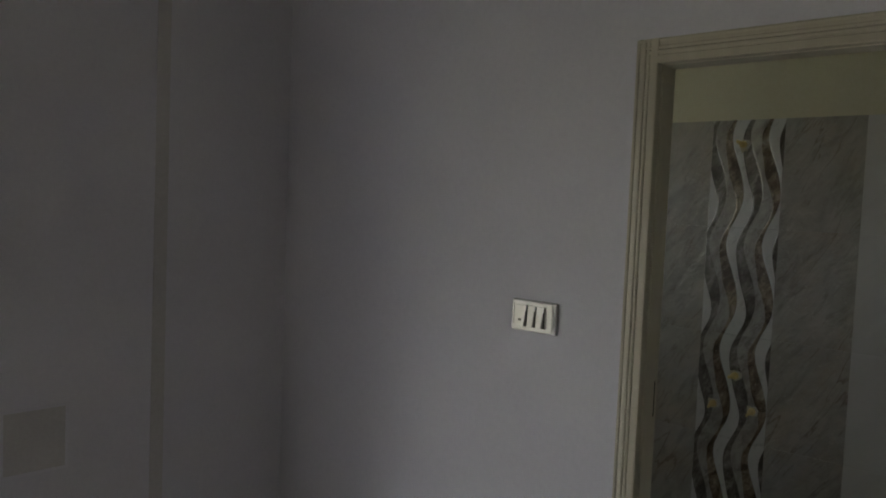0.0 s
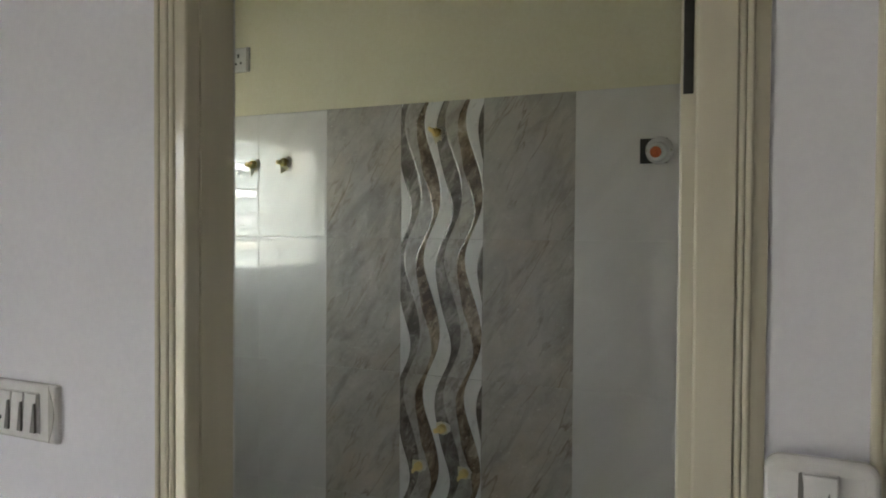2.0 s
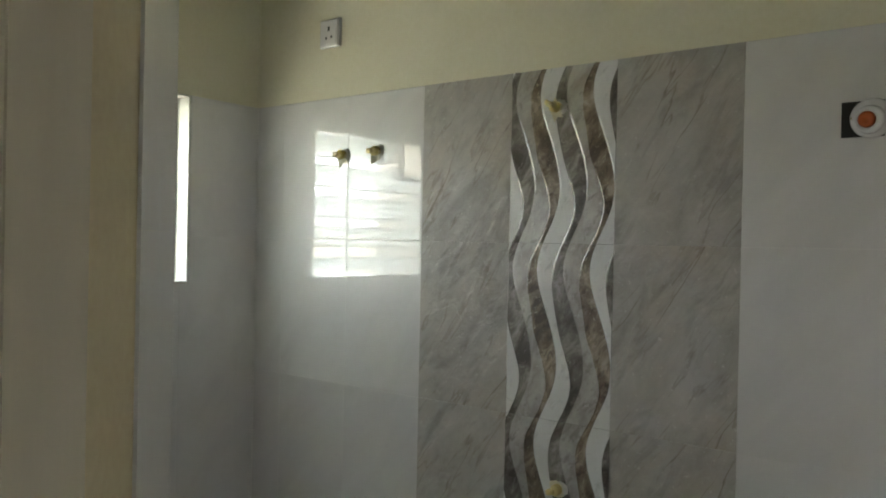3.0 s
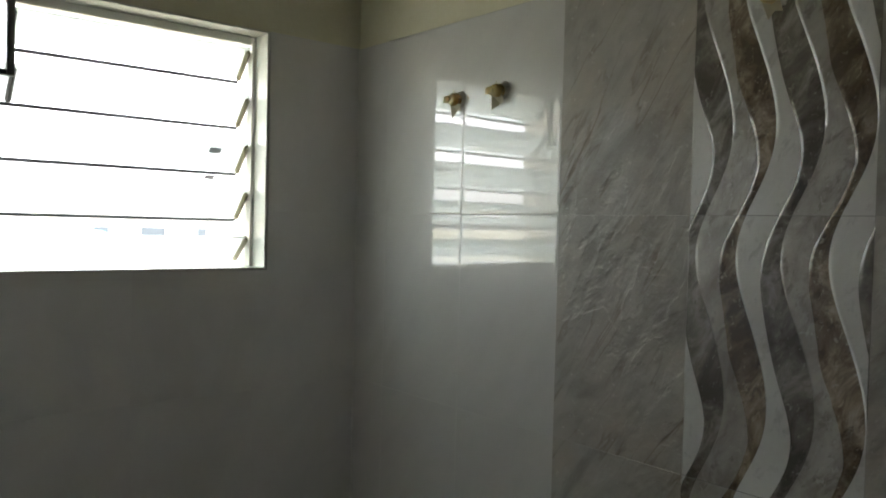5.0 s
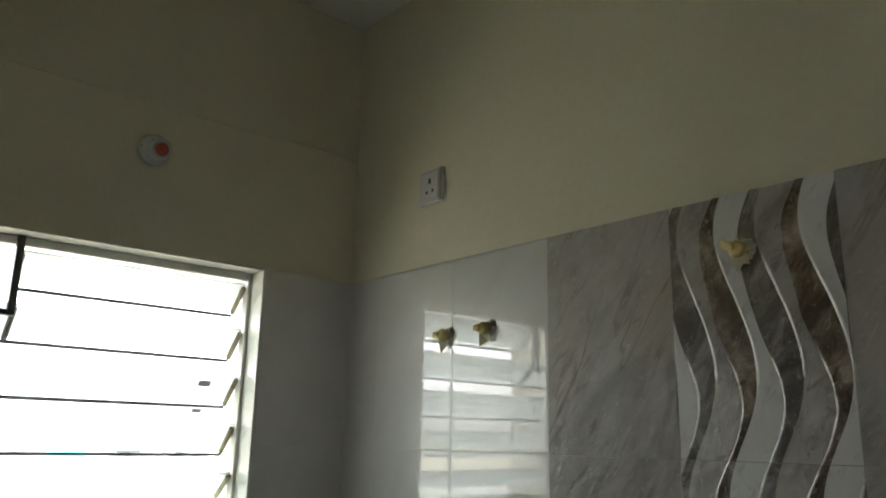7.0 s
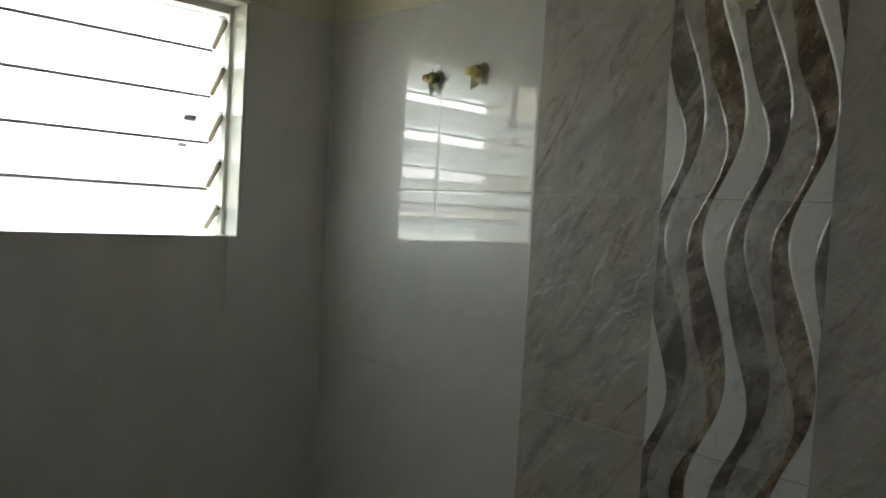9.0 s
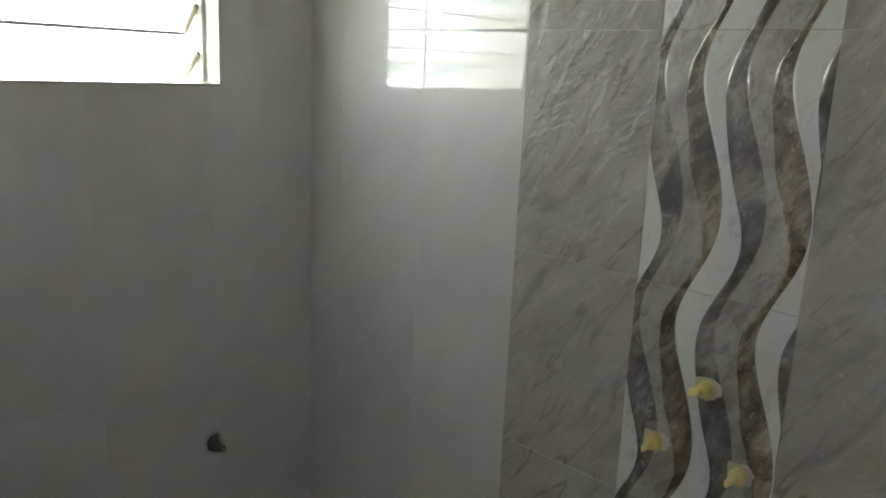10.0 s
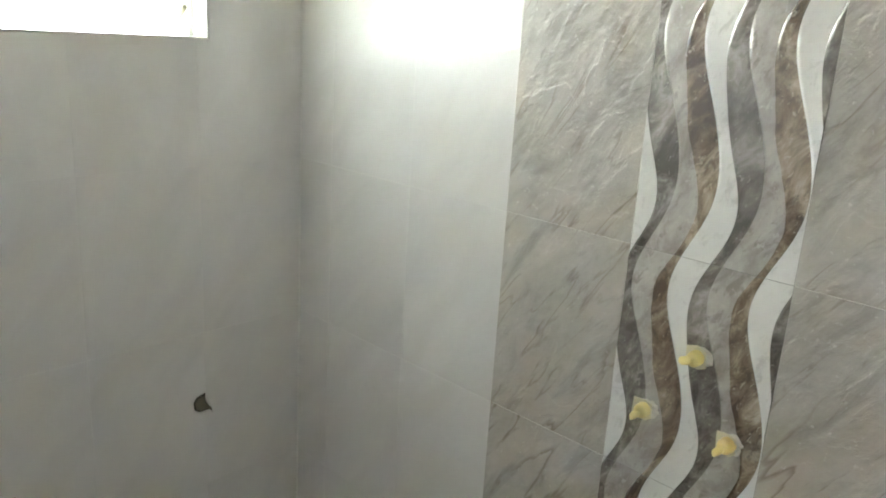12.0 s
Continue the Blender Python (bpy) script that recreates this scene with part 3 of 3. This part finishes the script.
frame_a = door_frame("door_1", DOOR_A[0] - 0.008, DOOR_A[1] + 0.001, DOOR_A[3], "cream enamelled wooden door frame, no door leaf hung")
frame_b = door_frame("door_2", DOOR_B[0] - 0.006, DOOR_B[1] - 0.002, DOOR_B[3], "cream enamelled wooden door frame to next room")
XJ = 1.426
part("strike_hole", box((DOOR_A[1] - 0.0682, YF + 0.030, 1.165), (DOOR_A[1] - 0.064, YF + 0.045, 1.20), 0.001), BLACK, frame_a, "dark latch recess")
part("hinge_mark", box((DOOR_A[0] + 0.052, YF + 0.060, 1.06), (DOOR_A[0] + 0.0548, YF + 0.064, 1.15)), BLACK, frame_a, "dark hinge recess")
stop = part("door_stop", box((XJ, -1.360, -0.02), (DOOR_A[1] - 0.001, -1.328, DOOR_A[3] - 0.002), 0.003), ENAMEL, frame_a)
part("bolt_slot", box((XJ + 0.003, -1.3612, 1.705), (XJ + 0.0145, -1.356, 1.885), 0.001), BLACK, stop, "dark slot cut for a bolt")
tagged(finish("trim", box((DOOR_A[0] + 0.06, YF + 0.076, DOOR_A[3] - 0.004), (DOOR_A[1] - 0.003, -1.3625, DOOR_A[3]), 0.001), CREAM_PAINT),
       "plastered cream reveal behind the door frame", "plaster reveal", kind="structure")
# splayed reveal: bare plaster next to the jamb, tiles up to the corner
SPLAY = Vector((INNER[0] - 0.835, YS - 0.005 - (YM + 0.001), 0)).normalized()
HEEL = Vector((0.835, YM + 0.001, 0))
LONG = (INNER[0] - 0.835) / SPLAY.x
reveal = tagged(finish("trim", prism([(INNER[0] + 0.0005, YM + 0.001), (0.834, YM + 0.001), (INNER[0] + 0.0005, YS - 0.007)], -0.02, INNER[3] - 0.001), OCHRE_PLASTER),
                "splayed reveal, stained plaster and white tiles", "plaster reveal", kind="structure")
PROUD = Vector((-SPLAY.y, SPLAY.x, 0)) * -0.004
for c, d in zip(ROWS, ROWS[1:]):
    p, q = HEEL + SPLAY * (LONG * 0.50), HEEL + SPLAY * LONG
    finish("tile", prism([(p.x, p.y), (q.x, q.y), (q.x + PROUD.x, q.y + PROUD.y), (p.x + PROUD.x, p.y + PROUD.y)], c + 0.0001, d - 0.0001), WHITE_TILE, reveal)


# ---- switches and sockets ----
def rocker(w, h, tilt):
    bm = box((-w / 2, -0.006, -h / 2), (w / 2, 0.0, h / 2), 0.0012)
    for v in bm.verts:
        if v.co.y < -0.003:
            v.co.y += tilt * v.co.z
    return bm


def plate_outline(w, h, r, seg=8):
    pts = []
    for cx, cz, a0 in ((w / 2 - r, h / 2 - r, 0), (-w / 2 + r, h / 2 - r, 90), (-w / 2 + r, -h / 2 + r, 180), (w / 2 - r, -h / 2 + r, 270)):
        for k in range(seg + 1):
            a = radians(a0 + 90 * k / seg)
            pts.append((cx + r * math.cos(a), cz + r * math.sin(a)))
    return pts


def plate(w, h, r, depth, dome=0.0):
    """A rounded cover plate lying in x, z with its face towards -y."""
    bm = bmesh.new()
    rings = []
    for s, y in ((0.0, 0.0), (0.0, -depth * 0.55), (0.0015, -depth * 0.85), (0.004, -depth), (0.012, -depth - dome)):
        rings.append([bm.verts.new((x, y, z)) for x, z in plate_outline(w - 2 * s, h - 2 * s, max(r - s, 0.001))])
    for p, q in zip(rings, rings[1:]):
        n = len(p)
        for k in range(n):
            bm.faces.new([p[k], p[(k + 1) % n], q[(k + 1) % n], q[k]])
    bm.faces.new(rings[-1])
    bm.faces.new(rings[0])
    return bm


sw = thing("switch_panel", (0.507, YF, 1.274), "white four-module switch plate on white wall", "light switch")
part("plate", plate(0.149, 0.086, 0.004, 0.011), WHITE_PLASTIC, sw)
part("recess", box((-0.059, -0.0122, -0.030), (0.042, -0.010, 0.030), 0.001), WHITE_PLASTIC, sw, "white module frame")
# thin dark strip drawn in place of the shade left of the modules
part("shadow_gap", box((-0.0655, -0.0118, -0.026), (-0.0638, -0.0105, 0.034)), SHADE_GREY, sw, "thin painted shade line beside the modules")
for x, w, tilt in ((-0.0375, 0.0395, 0.05), (-0.0025, 0.025, 0.075), (0.0265, 0.025, 0.075)):
    ob = part("rocker" if tilt > 0.06 else "indicator", rocker(w, 0.057, tilt), WHITE_PLASTIC, sw)
    ob.location = (x, -0.0115, 0)
    if tilt < 0.06:
        part("lamp_window", box((-0.007, -0.0078, -0.0145), (0.003, -0.0055, -0.0085), 0.001, 1), BLACK, ob, "small dark indicator window")
# solid dark wedges imitate the shadows at the rockers' sides
for x, wide, z0, z1 in ((-0.0165, 0.010, -0.027, 0.016), (0.0115, 0.009, -0.027, 0.016), (0.0415, 0.010, -0.027, 0.016)):
    bm = prism([(x, z0), (x - wide, z0), (x - 0.3 * wide, z1), (x - 0.1 * wide, z1)], 0.0165, 0.0203)
    for v in bm.verts:
        v.co = (v.co.x, -v.co.z, v.co.y)
    part("shadow_gap", bm, SHADE_GREY, sw, "dark wedge painting the shade beside a rocker")
bm = prism([(0.061, -0.041), (0.061, 0.041)] + [(0.061 + 0.011 * math.sin(math.pi * k / 10), 0.041 - 0.082 * k / 10) for k in range(1, 10)], 0.009, 0.0118)
for v in bm.verts:
    v.co = (v.co.x, -v.co.z, v.co.y)
part("end_cap", bm, GREY_PLASTIC, sw, "curved grey end strip")

sw2 = thing("light_switch", (1.578, YF - 0.016, 1.310), "rounded white one-rocker switch between two door frames", "light switch")
part("plate", plate(0.092, 0.082, 0.014, 0.013, 0.002), WHITE_PLASTIC, sw2)
part("box", box((-0.034, 0.0, -0.030), (0.036, 0.016, 0.030)), WHITE_PLASTIC, sw2)
part("recess", box((-0.0145, -0.0160, -0.030), (0.0145, -0.0135, 0.030), 0.0015), WHITE_PLASTIC, sw2, "white frame round the rocker")
ob = part("rocker", rocker(0.0265, 0.058, -0.02), WHITE_PLASTIC, sw2)
ob.location = (0.0, -0.0155, 0.0)

# shadow either side of the single rocker, modelled as dark slivers
for pts in ([(-0.0150, 0.030), (-0.0175, 0.028), (-0.0180, -0.026), (-0.0150, -0.030), (-0.0135, -0.010), (-0.0130, 0.015)],
            [(0.0060, 0.014), (0.0070, 0.016), (0.0130, -0.024), (0.0050, -0.024)]):
    bm = prism(pts, 0.0152, 0.0222 if pts[0][0] > 0 else 0.0165)
    for v in bm.verts:
        v.co = (v.co.x, -v.co.z, v.co.y)
    part("shadow_gap", bm, SHADE_GREY, sw2, "dark sliver painting the shade beside the rocker")

soc = thing("socket_outlet", (-0.392, YN + BACK, 2.176), "white three-pin socket on cream wall", "socket")
part("plate", plate(0.090, 0.090, 0.003, 0.009), WHITE_PLASTIC, soc)
face = part("socket_face", box((-0.034, -0.0108, -0.036), (0.030, -0.0085, 0.036), 0.001), WHITE_PLASTIC, soc)
for x, z, w, h in ((-0.002, 0.014, 0.008, 0.014), (-0.013, -0.015, 0.007, 0.008), (0.010, -0.013, 0.007, 0.008)):
    part("pin_hole", box((x - w / 2, -0.0114, z - h / 2), (x + w / 2, -0.0104, z + h / 2)), BLACK, face, "dark pin hole")
part("end_strip", box((0.035, -0.0112, -0.044), (0.0435, -0.0085, 0.044), 0.001), GREY_PLASTIC, soc, "grey side strip")


# ---- lamp holders ----
def lamp_holder(at, cap_mat, label, tilt, group):
    ob = thing("lamp_holder", at, label, "lamp holder", group)
    part("rose", lathe([(0.0, 0.0), (0.039, 0.0), (0.040, 0.005), (0.038, 0.012), (0.031, 0.018), (0.0, 0.019)], 36), WHITE_PLASTIC, ob, smooth=True)
    neck = lathe([(0.029, 0.0), (0.028, 0.018), (0.026, 0.028), (0.018, 0.030), (0.0165, 0.024), (0.0, 0.024)], 32)
    bmesh.ops.transform(neck, matrix=pose(tilt[0], tilt[1], 0.010, tilt[2], tilt[3], 0), verts=neck.verts)
    nk = part("neck", neck, WHITE_PLASTIC, ob, smooth=True)
    cap = lathe([(0.0, 0.026), (0.0162, 0.026), (0.0162, 0.0305), (0.015, 0.033), (0.006, 0.0332), (0.0045, 0.029), (0.0, 0.029)], 28)
    bmesh.ops.transform(cap, matrix=pose(tilt[0], tilt[1], 0.010, tilt[2], tilt[3], 0), verts=cap.verts)
    part("cap", cap, cap_mat, nk, "dull orange-red insert", smooth=True)
    for s in (-1, 1):
        part("screw", lathe([(0.0, 0.015), (0.0035, 0.015), (0.003, 0.0185), (0, 0.019)], 10), ALU, ob).location = (s * 0.034, 0, -0.003)
    return ob


# on the feature wall, over a square cut-out
CUT = (1.141, 1.780)
bx = thing("junction_box", (CUT[0] - 0.006, YN, CUT[1]), "dark square cut-out in the tiling", "junction box")
part("opening", box((-0.042, -0.0012, -0.036), (0.036, 0.004, 0.036)), BLACK, bx)
lamp_holder(pose(CUT[0] + 0.008, YN - 0.0015, CUT[1], 90, 0, 0), ORANGE, "white lamp holder with orange insert on tiles", (0, -0.004, 6, -8), "lamp holders")
lamp_holder(pose(XW - BACK, -0.592, 2.214, 90, 0, 90), RED, "white lamp holder with red insert above window", (0.004, -0.002, 6, 6), "lamp holders")


# ---- pipe plugs left in the tiling ----
def blob(points, seg=10):
    """A lumpy tapered finger through (x, y, z, radius) points, closed at both ends."""
    bm = bmesh.new()
    rings = []
    for x, y, z, r in points:
        rings.append([bm.verts.new((x + r * math.cos(2 * math.pi * k / seg) * 0.7, y + r * math.sin(2 * math.pi * k / seg), z + 0.5 * r * math.cos(2 * math.pi * k / seg))) for k in range(seg)])
    for p, q in zip(rings, rings[1:]):
        for k in range(seg):
            bm.faces.new([p[k], p[(k + 1) % seg], q[(k + 1) % seg], q[k]])
    bm.faces.new(rings[0])
    bm.faces.new(rings[-1])
    return bm


def sheet(points, thick=0.0007):
    """A small torn sheet through the given corners, with thickness."""
    bm = bmesh.new()
    bm.faces.new([bm.verts.new(p) for p in points])
    bmesh.ops.triangulate(bm, faces=bm.faces[:])
    bmesh.ops.solidify(bm, geom=bm.faces[:], thickness=thick)
    return bm


def pipe_plug(at, seed, hanging, label, lean=215, film_out=0.012):
    """A threaded plug with a thumb lug; hanging: torn film droops from it, else it stands behind as a square."""
    rnd = random.Random(seed)
    ob = thing("pipe_plug", pose(*at, 90, 0, 0), label, "pipe plug", "pipe plugs in the tiling")
    n = 26
    bm = bmesh.new()
    c = bm.verts.new((0.004, 0, 0.0030))
    ring = [(0.0175 + 0.010 * max(0, math.cos(2 * math.pi * k / n - 0.2))) * (1 + rnd.uniform(-0.08, 0.1)) for k in range(n)]
    outer = [bm.verts.new((ring[k] * math.cos(2 * math.pi * k / n), ring[k] * math.sin(2 * math.pi * k / n), 0.0004)) for k in range(n)]
    mid = [bm.verts.new((0.75 * ring[k] * math.cos(2 * math.pi * k / n), 0.75 * ring[k] * math.sin(2 * math.pi * k / n), 0.0025 + rnd.uniform(0, 0.002))) for k in range(n)]
    for k in range(n):
        bm.faces.new([outer[k], outer[(k + 1) % n], mid[(k + 1) % n], mid[k]])
        bm.faces.new([mid[k], mid[(k + 1) % n], c])
    part("cement_patch", bm, MORTAR, ob, "rough white cement smear")
    bm = lathe([(0.0, 0.0), (0.0150, 0.0), (0.0150, 0.010), (0.0138, 0.012), (0.0140, 0.020), (0.0115, 0.0245), (0.005, 0.0262), (0.0, 0.0262)], 22)
    for v in bm.verts:
        v.co += Vector((rnd.uniform(-1, 1), rnd.uniform(-1, 1), rnd.uniform(-1, 1))) * 0.0006
    body = part("plug", bm, PLUG_YELLOW, ob, smooth=True)
    ca, sa = math.cos(radians(lean)), math.sin(radians(lean))
    reach = 0.026 if hanging else 0.024
    bm = blob([(0.004 * ca, 0.004 * sa, 0.022, 0.0095), (0.011 * ca, 0.011 * sa, 0.0245, 0.0085), (0.019 * ca, 0.019 * sa, 0.0245, 0.0078),
               (reach * ca, reach * sa, 0.0225, 0.0066), ((reach + 0.002) * ca, (reach + 0.002) * sa, 0.021, 0.004)])
    part("lug", bm, PLUG_YELLOW, body, "thumb-shaped yellow lug", smooth=True)
    if hanging:
        j = lambda q: rnd.uniform(-q, q)
        part("film", sheet([(-0.013, -0.006, 0.016), (0.014, -0.006, 0.010), (0.017 + j(0.003), -0.026, film_out * 0.5), (0.006, -0.027 + j(0.003), 0.007),
                            (-0.006 + j(0.003), -0.040 + j(0.004), film_out)]), PLUG_PALE, ob, "torn cream plastic film hanging down")
        part("film", sheet([(-0.006, 0.010, 0.014), (0.002, 0.021 + j(0.003), 0.018), (0.008, 0.011, 0.013)]), PLUG_PALE, ob, "torn cream plastic film")
        part("film", sheet([(0.012, 0.004, 0.010), (0.024 + j(0.003), 0.001, 0.013), (0.013, -0.008, 0.010)]), PLUG_PALE, ob, "torn cream plastic film")
    else:
        e = [(x + rnd.uniform(-0.003, 0.003), y + rnd.uniform(-0.003, 0.003)) for x, y in ((-0.021, -0.012), (0.006, -0.021), (0.017, -0.012), (0.015, 0.016), (-0.004, 0.021), (-0.021, 0.019))]
        part("film", sheet([(x, y, 0.006 + rnd.uniform(0, 0.004)) for x, y in e]), PLUG_PALE, ob, "ragged square of cream plastic film")
    return ob


pipe_plug((-0.320, YN, 1.784), 3, True, "yellow plastic pipe plug in white tiles", 178)
pipe_plug((-0.178, YN, 1.788), 5, True, "yellow plastic pipe plug with hanging film", 178, 0.02)
pipe_plug((0.437, YN, 1.865), 8, True, "yellow pipe plug in the banded tiles", 150, 0.006)
pipe_plug((0.463, YN, 0.897), 12, False, "yellow pipe plug with torn film", 200)
pipe_plug((0.377, YN, 0.762), 15, False, "round yellow pipe plug in cement", 225)
pipe_plug((0.543, YN, 0.761), 18, False, "round yellow pipe plug in white cement", 228)

# broken hole in the window wall's tiling
hole = thing("wall_hole", pose(XW, -0.308, 0.423, 90, 0, 90), "chipped hole in white tiling showing cement", "hole")
outl = [(-0.022, -0.012), (-0.024, 0.008), (-0.017, 0.020), (-0.002, 0.024), (0.006, 0.026), (0.005, 0.008), (0.013, -0.008), (0.022, -0.016), (0.024, -0.030), (0.018, -0.020), (0.006, -0.018), (-0.010, -0.019)]
part("broken_edge", prism([(x * 1.12, y * 1.12) for x, y in outl], -0.004, 0.0008), DARK_GROUT, hole)
part("cement", prism([(x * 0.92 + 0.001, y * 0.92 - 0.001) for x, y in outl], -0.004, 0.0016), CEMENT, hole, "bare grey cement")

# ---- window ----
win = thing("window_1", (0, 0, 0), "white framed louvre window with tilted glass blades", "window", kind="structure")
Y0, Y1, Z0, Z1 = WIN
XO = XW - 0.16
lining = 0.006
for lo, hi, nm in (((XO, Y1 - lining, Z0), (XW - 0.001, Y1 - 0.0005, Z1), "reveal_lining"), ((XO, Y0 + 0.0005, Z0), (XW - 0.001, Y0 + lining, Z1), "reveal_lining"),
                   ((XO, Y0 + lining, Z1 - lining), (XW - 0.001, Y1 - lining, Z1 - 0.0005), "head_lining"), ((XO - 0.03, Y0 + lining, Z0 + 0.0005), (XW - 0.001, Y1 - lining, Z0 + lining), "window_sill")):
    part(nm, box(lo, hi, 0.0015, 1), WINDOW_WHITE, win)
XF = XW - 0.066
for y in (Y1 - lining - 0.010, Y0 + lining):
    part("side_rail", box((XF - 0.03, y, Z0 + lining), (XF, y + 0.010, Z1 - lining), 0.002), WINDOW_WHITE, win)
part("head_rail", box((XF - 0.03, Y0 + 0.02, Z1 - lining - 0.020), (XF, Y1 - 0.02, Z1 - lining), 0.002), WINDOW_WHITE, win)
SPACE, ZTOP = 0.121, 1.934
MUL = -0.838
for k in range(5):
    ya, yb = Y1 - 0.022, (MUL + 0.012 if k < 1 else Y0 + 0.022)
    zt = ZTOP - SPACE * k
    drop = 0.076 if k < 4 else 0.060
    xi, xo, zb = XF - 0.002, XF - 0.074, zt - drop
    d = Vector((xo - xi, 0, zb - zt)).normalized()
    nrm = Vector((-d.z, 0, d.x)) * 0.0025
    bm = bmesh.new()
    rim = Vector((xo, 0, zb)) - d * 0.013                  # clear margin along the lower edge, invented to give a thin bright stripe
    cs = [Vector((xi, 0, zt)) + nrm, rim + nrm, Vector((xo, 0, zb)) + nrm, Vector((xo, 0, zb)) - nrm, rim - nrm, Vector((xi, 0, zt)) - nrm]
    a = [bm.verts.new((c.x, ya, c.z)) for c in cs]
    b = [bm.verts.new((c.x, yb, c.z)) for c in cs]
    for e in (a, b):
        bm.faces.new([e[0], e[1], e[4], e[5]])
        bm.faces.new([e[1], e[2], e[3], e[4]]).material_index = 1
    for q in range(6):
        bm.faces.new([a[q], a[(q + 1) % 6], b[(q + 1) % 6], b[q]]).material_index = int(q in (1, 2, 3))
    blade = part("pane", bm, [GLASS, CLEAR_GLASS], win, "tilted frosted glass louvre blade")
    blade.visible_shadow = False
    # smoked edge of the glass along the lower side
    if k < 4:
        part("edge_strip", box((xo - 0.003, yb, zb - 0.006), (xo + 0.003, ya, zb + 0.003), 0.0008), GLASS_EDGE, win, "dark lower edge of the blade")
    for y in ([Y1 - 0.024, MUL + 0.010, Y0 + 0.024] if k == 1 else ([Y1 - 0.024, MUL + 0.010] if k == 0 else [Y1 - 0.024, Y0 + 0.024])):
        bm = box((-0.009, -0.007, -0.046), (0.011, 0.005, 0.046), 0.004, 1)
        bmesh.ops.transform(bm, matrix=pose((xi + xo) / 2, y, (zt + zb) / 2, 0, math.degrees(math.atan2(xi - xo, zt - zb)), 0), verts=bm.verts)
        part("blade_clip", bm, ALU if abs(y - MUL) > 0.05 else STEEL_DARK, win, "worn metal blade clip")
# dark steel frame left for an extractor fan
fan = thing("fan_frame", (0, 0, 0), "dark steel frame of an empty fan opening", "window frame")
for lo, hi, nm in (((XF - 0.004, MUL - 0.008, 1.784), (XF + 0.014, MUL + 0.008, Z1 - lining - 0.001), "upright"),
                   ((XF - 0.004, Y0 + 0.026, 1.784), (XF + 0.014, Y0 + 0.042, Z1 - lining - 0.001), "upright"),
                   ((XF - 0.004, Y0 + 0.042, 1.784), (XF + 0.014, MUL - 0.008, 1.797), "crossbar")):
    part(nm, box(lo, hi, 0.002), STEEL_DARK, fan)
for y, z, s in ((-0.372, 1.668, 0.016), (-0.360, 1.603, 0.013)):
    k = int((ZTOP - z) / SPACE)
    fz = (ZTOP - SPACE * k - z) / 0.076
    st = thing("sticker", pose(XF - 0.002 - 0.072 * fz + 0.006, y, z, 0, math.degrees(math.atan2(0.072, 0.076)), 0), "small grey paper label on louvre glass", "sticker")
    part("label", box((-0.0006, -s, -s * 0.55), (0.0006, s, s * 0.55)), STICKER, st)

# ---- outdoors ----
tagged(finish("ground", box((-3000, -3000, -9.4), (3000, 3000, -9.0)), EARTH), "dry open ground with scrub far below", "ground", kind="structure")


def far_house(x, y, w, d, top, turn, mat, storeys, bays, label):
    ob = thing("house", pose(x, y, -9.0, 0, 0, turn), label, "building", "far buildings")
    h = top + 9.0
    part("wall", box((-w / 2, -d / 2, 0), (w / 2, d / 2, h)), mat, ob)
    roof = part("roof", grid_slab([-w / 2 - 0.2, -w / 2 + 0.2, w / 2 - 0.2, w / 2 + 0.2], [-d / 2 - 0.2, -d / 2 + 0.2, d / 2 - 0.2, d / 2 + 0.2],
                                  lambda u, v: abs(u) > w / 2 - 0.2 or abs(v) > d / 2 - 0.2, 'z', h, h + 0.8), mat, ob, "plain parapet")
    part("roof_slab", box((-w / 2 + 0.2, -d / 2 + 0.2, h), (w / 2 - 0.2, d / 2 - 0.2, h + 0.1)), FAR_ROOF, ob)
    for s in range(storeys):
        z = h - 3.0 * s - 2.3
        for b in range(bays):
            if (b * 5 + s * 3 + bays) % 7 in (2, 5):
                continue
            u = -w / 2 + w * (b + 0.5) / bays
            half = 0.35 + 0.18 * ((b * 7 + s * 3) % 5)
            wn_ = part("window", box((u - half - 0.12, -d / 2 - 0.12, z), (u + half + 0.12, -d / 2 + 0.05, z + 1.15), 0.05, 1), FAR_WHITE, ob)
            part("pane", box((u - half, -d / 2 - 0.14, z + 0.12), (u + half, -d / 2 - 0.1, z + 1.03)), DARK_PANE, wn_)
    return ob


far_house(-66, 21, 34, 12, 2.2, 84, FAR_WHITE, 3, 9, "white three-storey building with dark windows")
far_house(-92, 64, 26, 12, 1.6, 60, FAR_CREAM, 3, 6, "cream building with dark windows and parapet")
far_house(-50, 13.0, 9, 8, -0.9, 80, FAR_WHITE, 3, 4, "low white house with flat roof")
far_house(-120, 98, 30, 14, 0.2, 55, FAR_WHITE, 3, 8, "long white apartment building")
far_house(-110, -26, 30, 14, 0.0, 90, FAR_CREAM, 3, 8, "long cream apartment building")
far_house(-44, 25, 10, 8, -3.4, 70, FAR_CREAM, 2, 3, "small cream house with flat roof")
tank = thing("water_tank", (-50, 13.2, -0.8), "turquoise water tank on a flat roof", "water tank")
part("tank", lathe([(0, 0), (1.1, 0), (1.15, 0.2), (1.1, 1.1), (0.9, 1.4), (0.3, 1.6), (0, 1.6)], 20), TURQUOISE, tank, smooth=True)
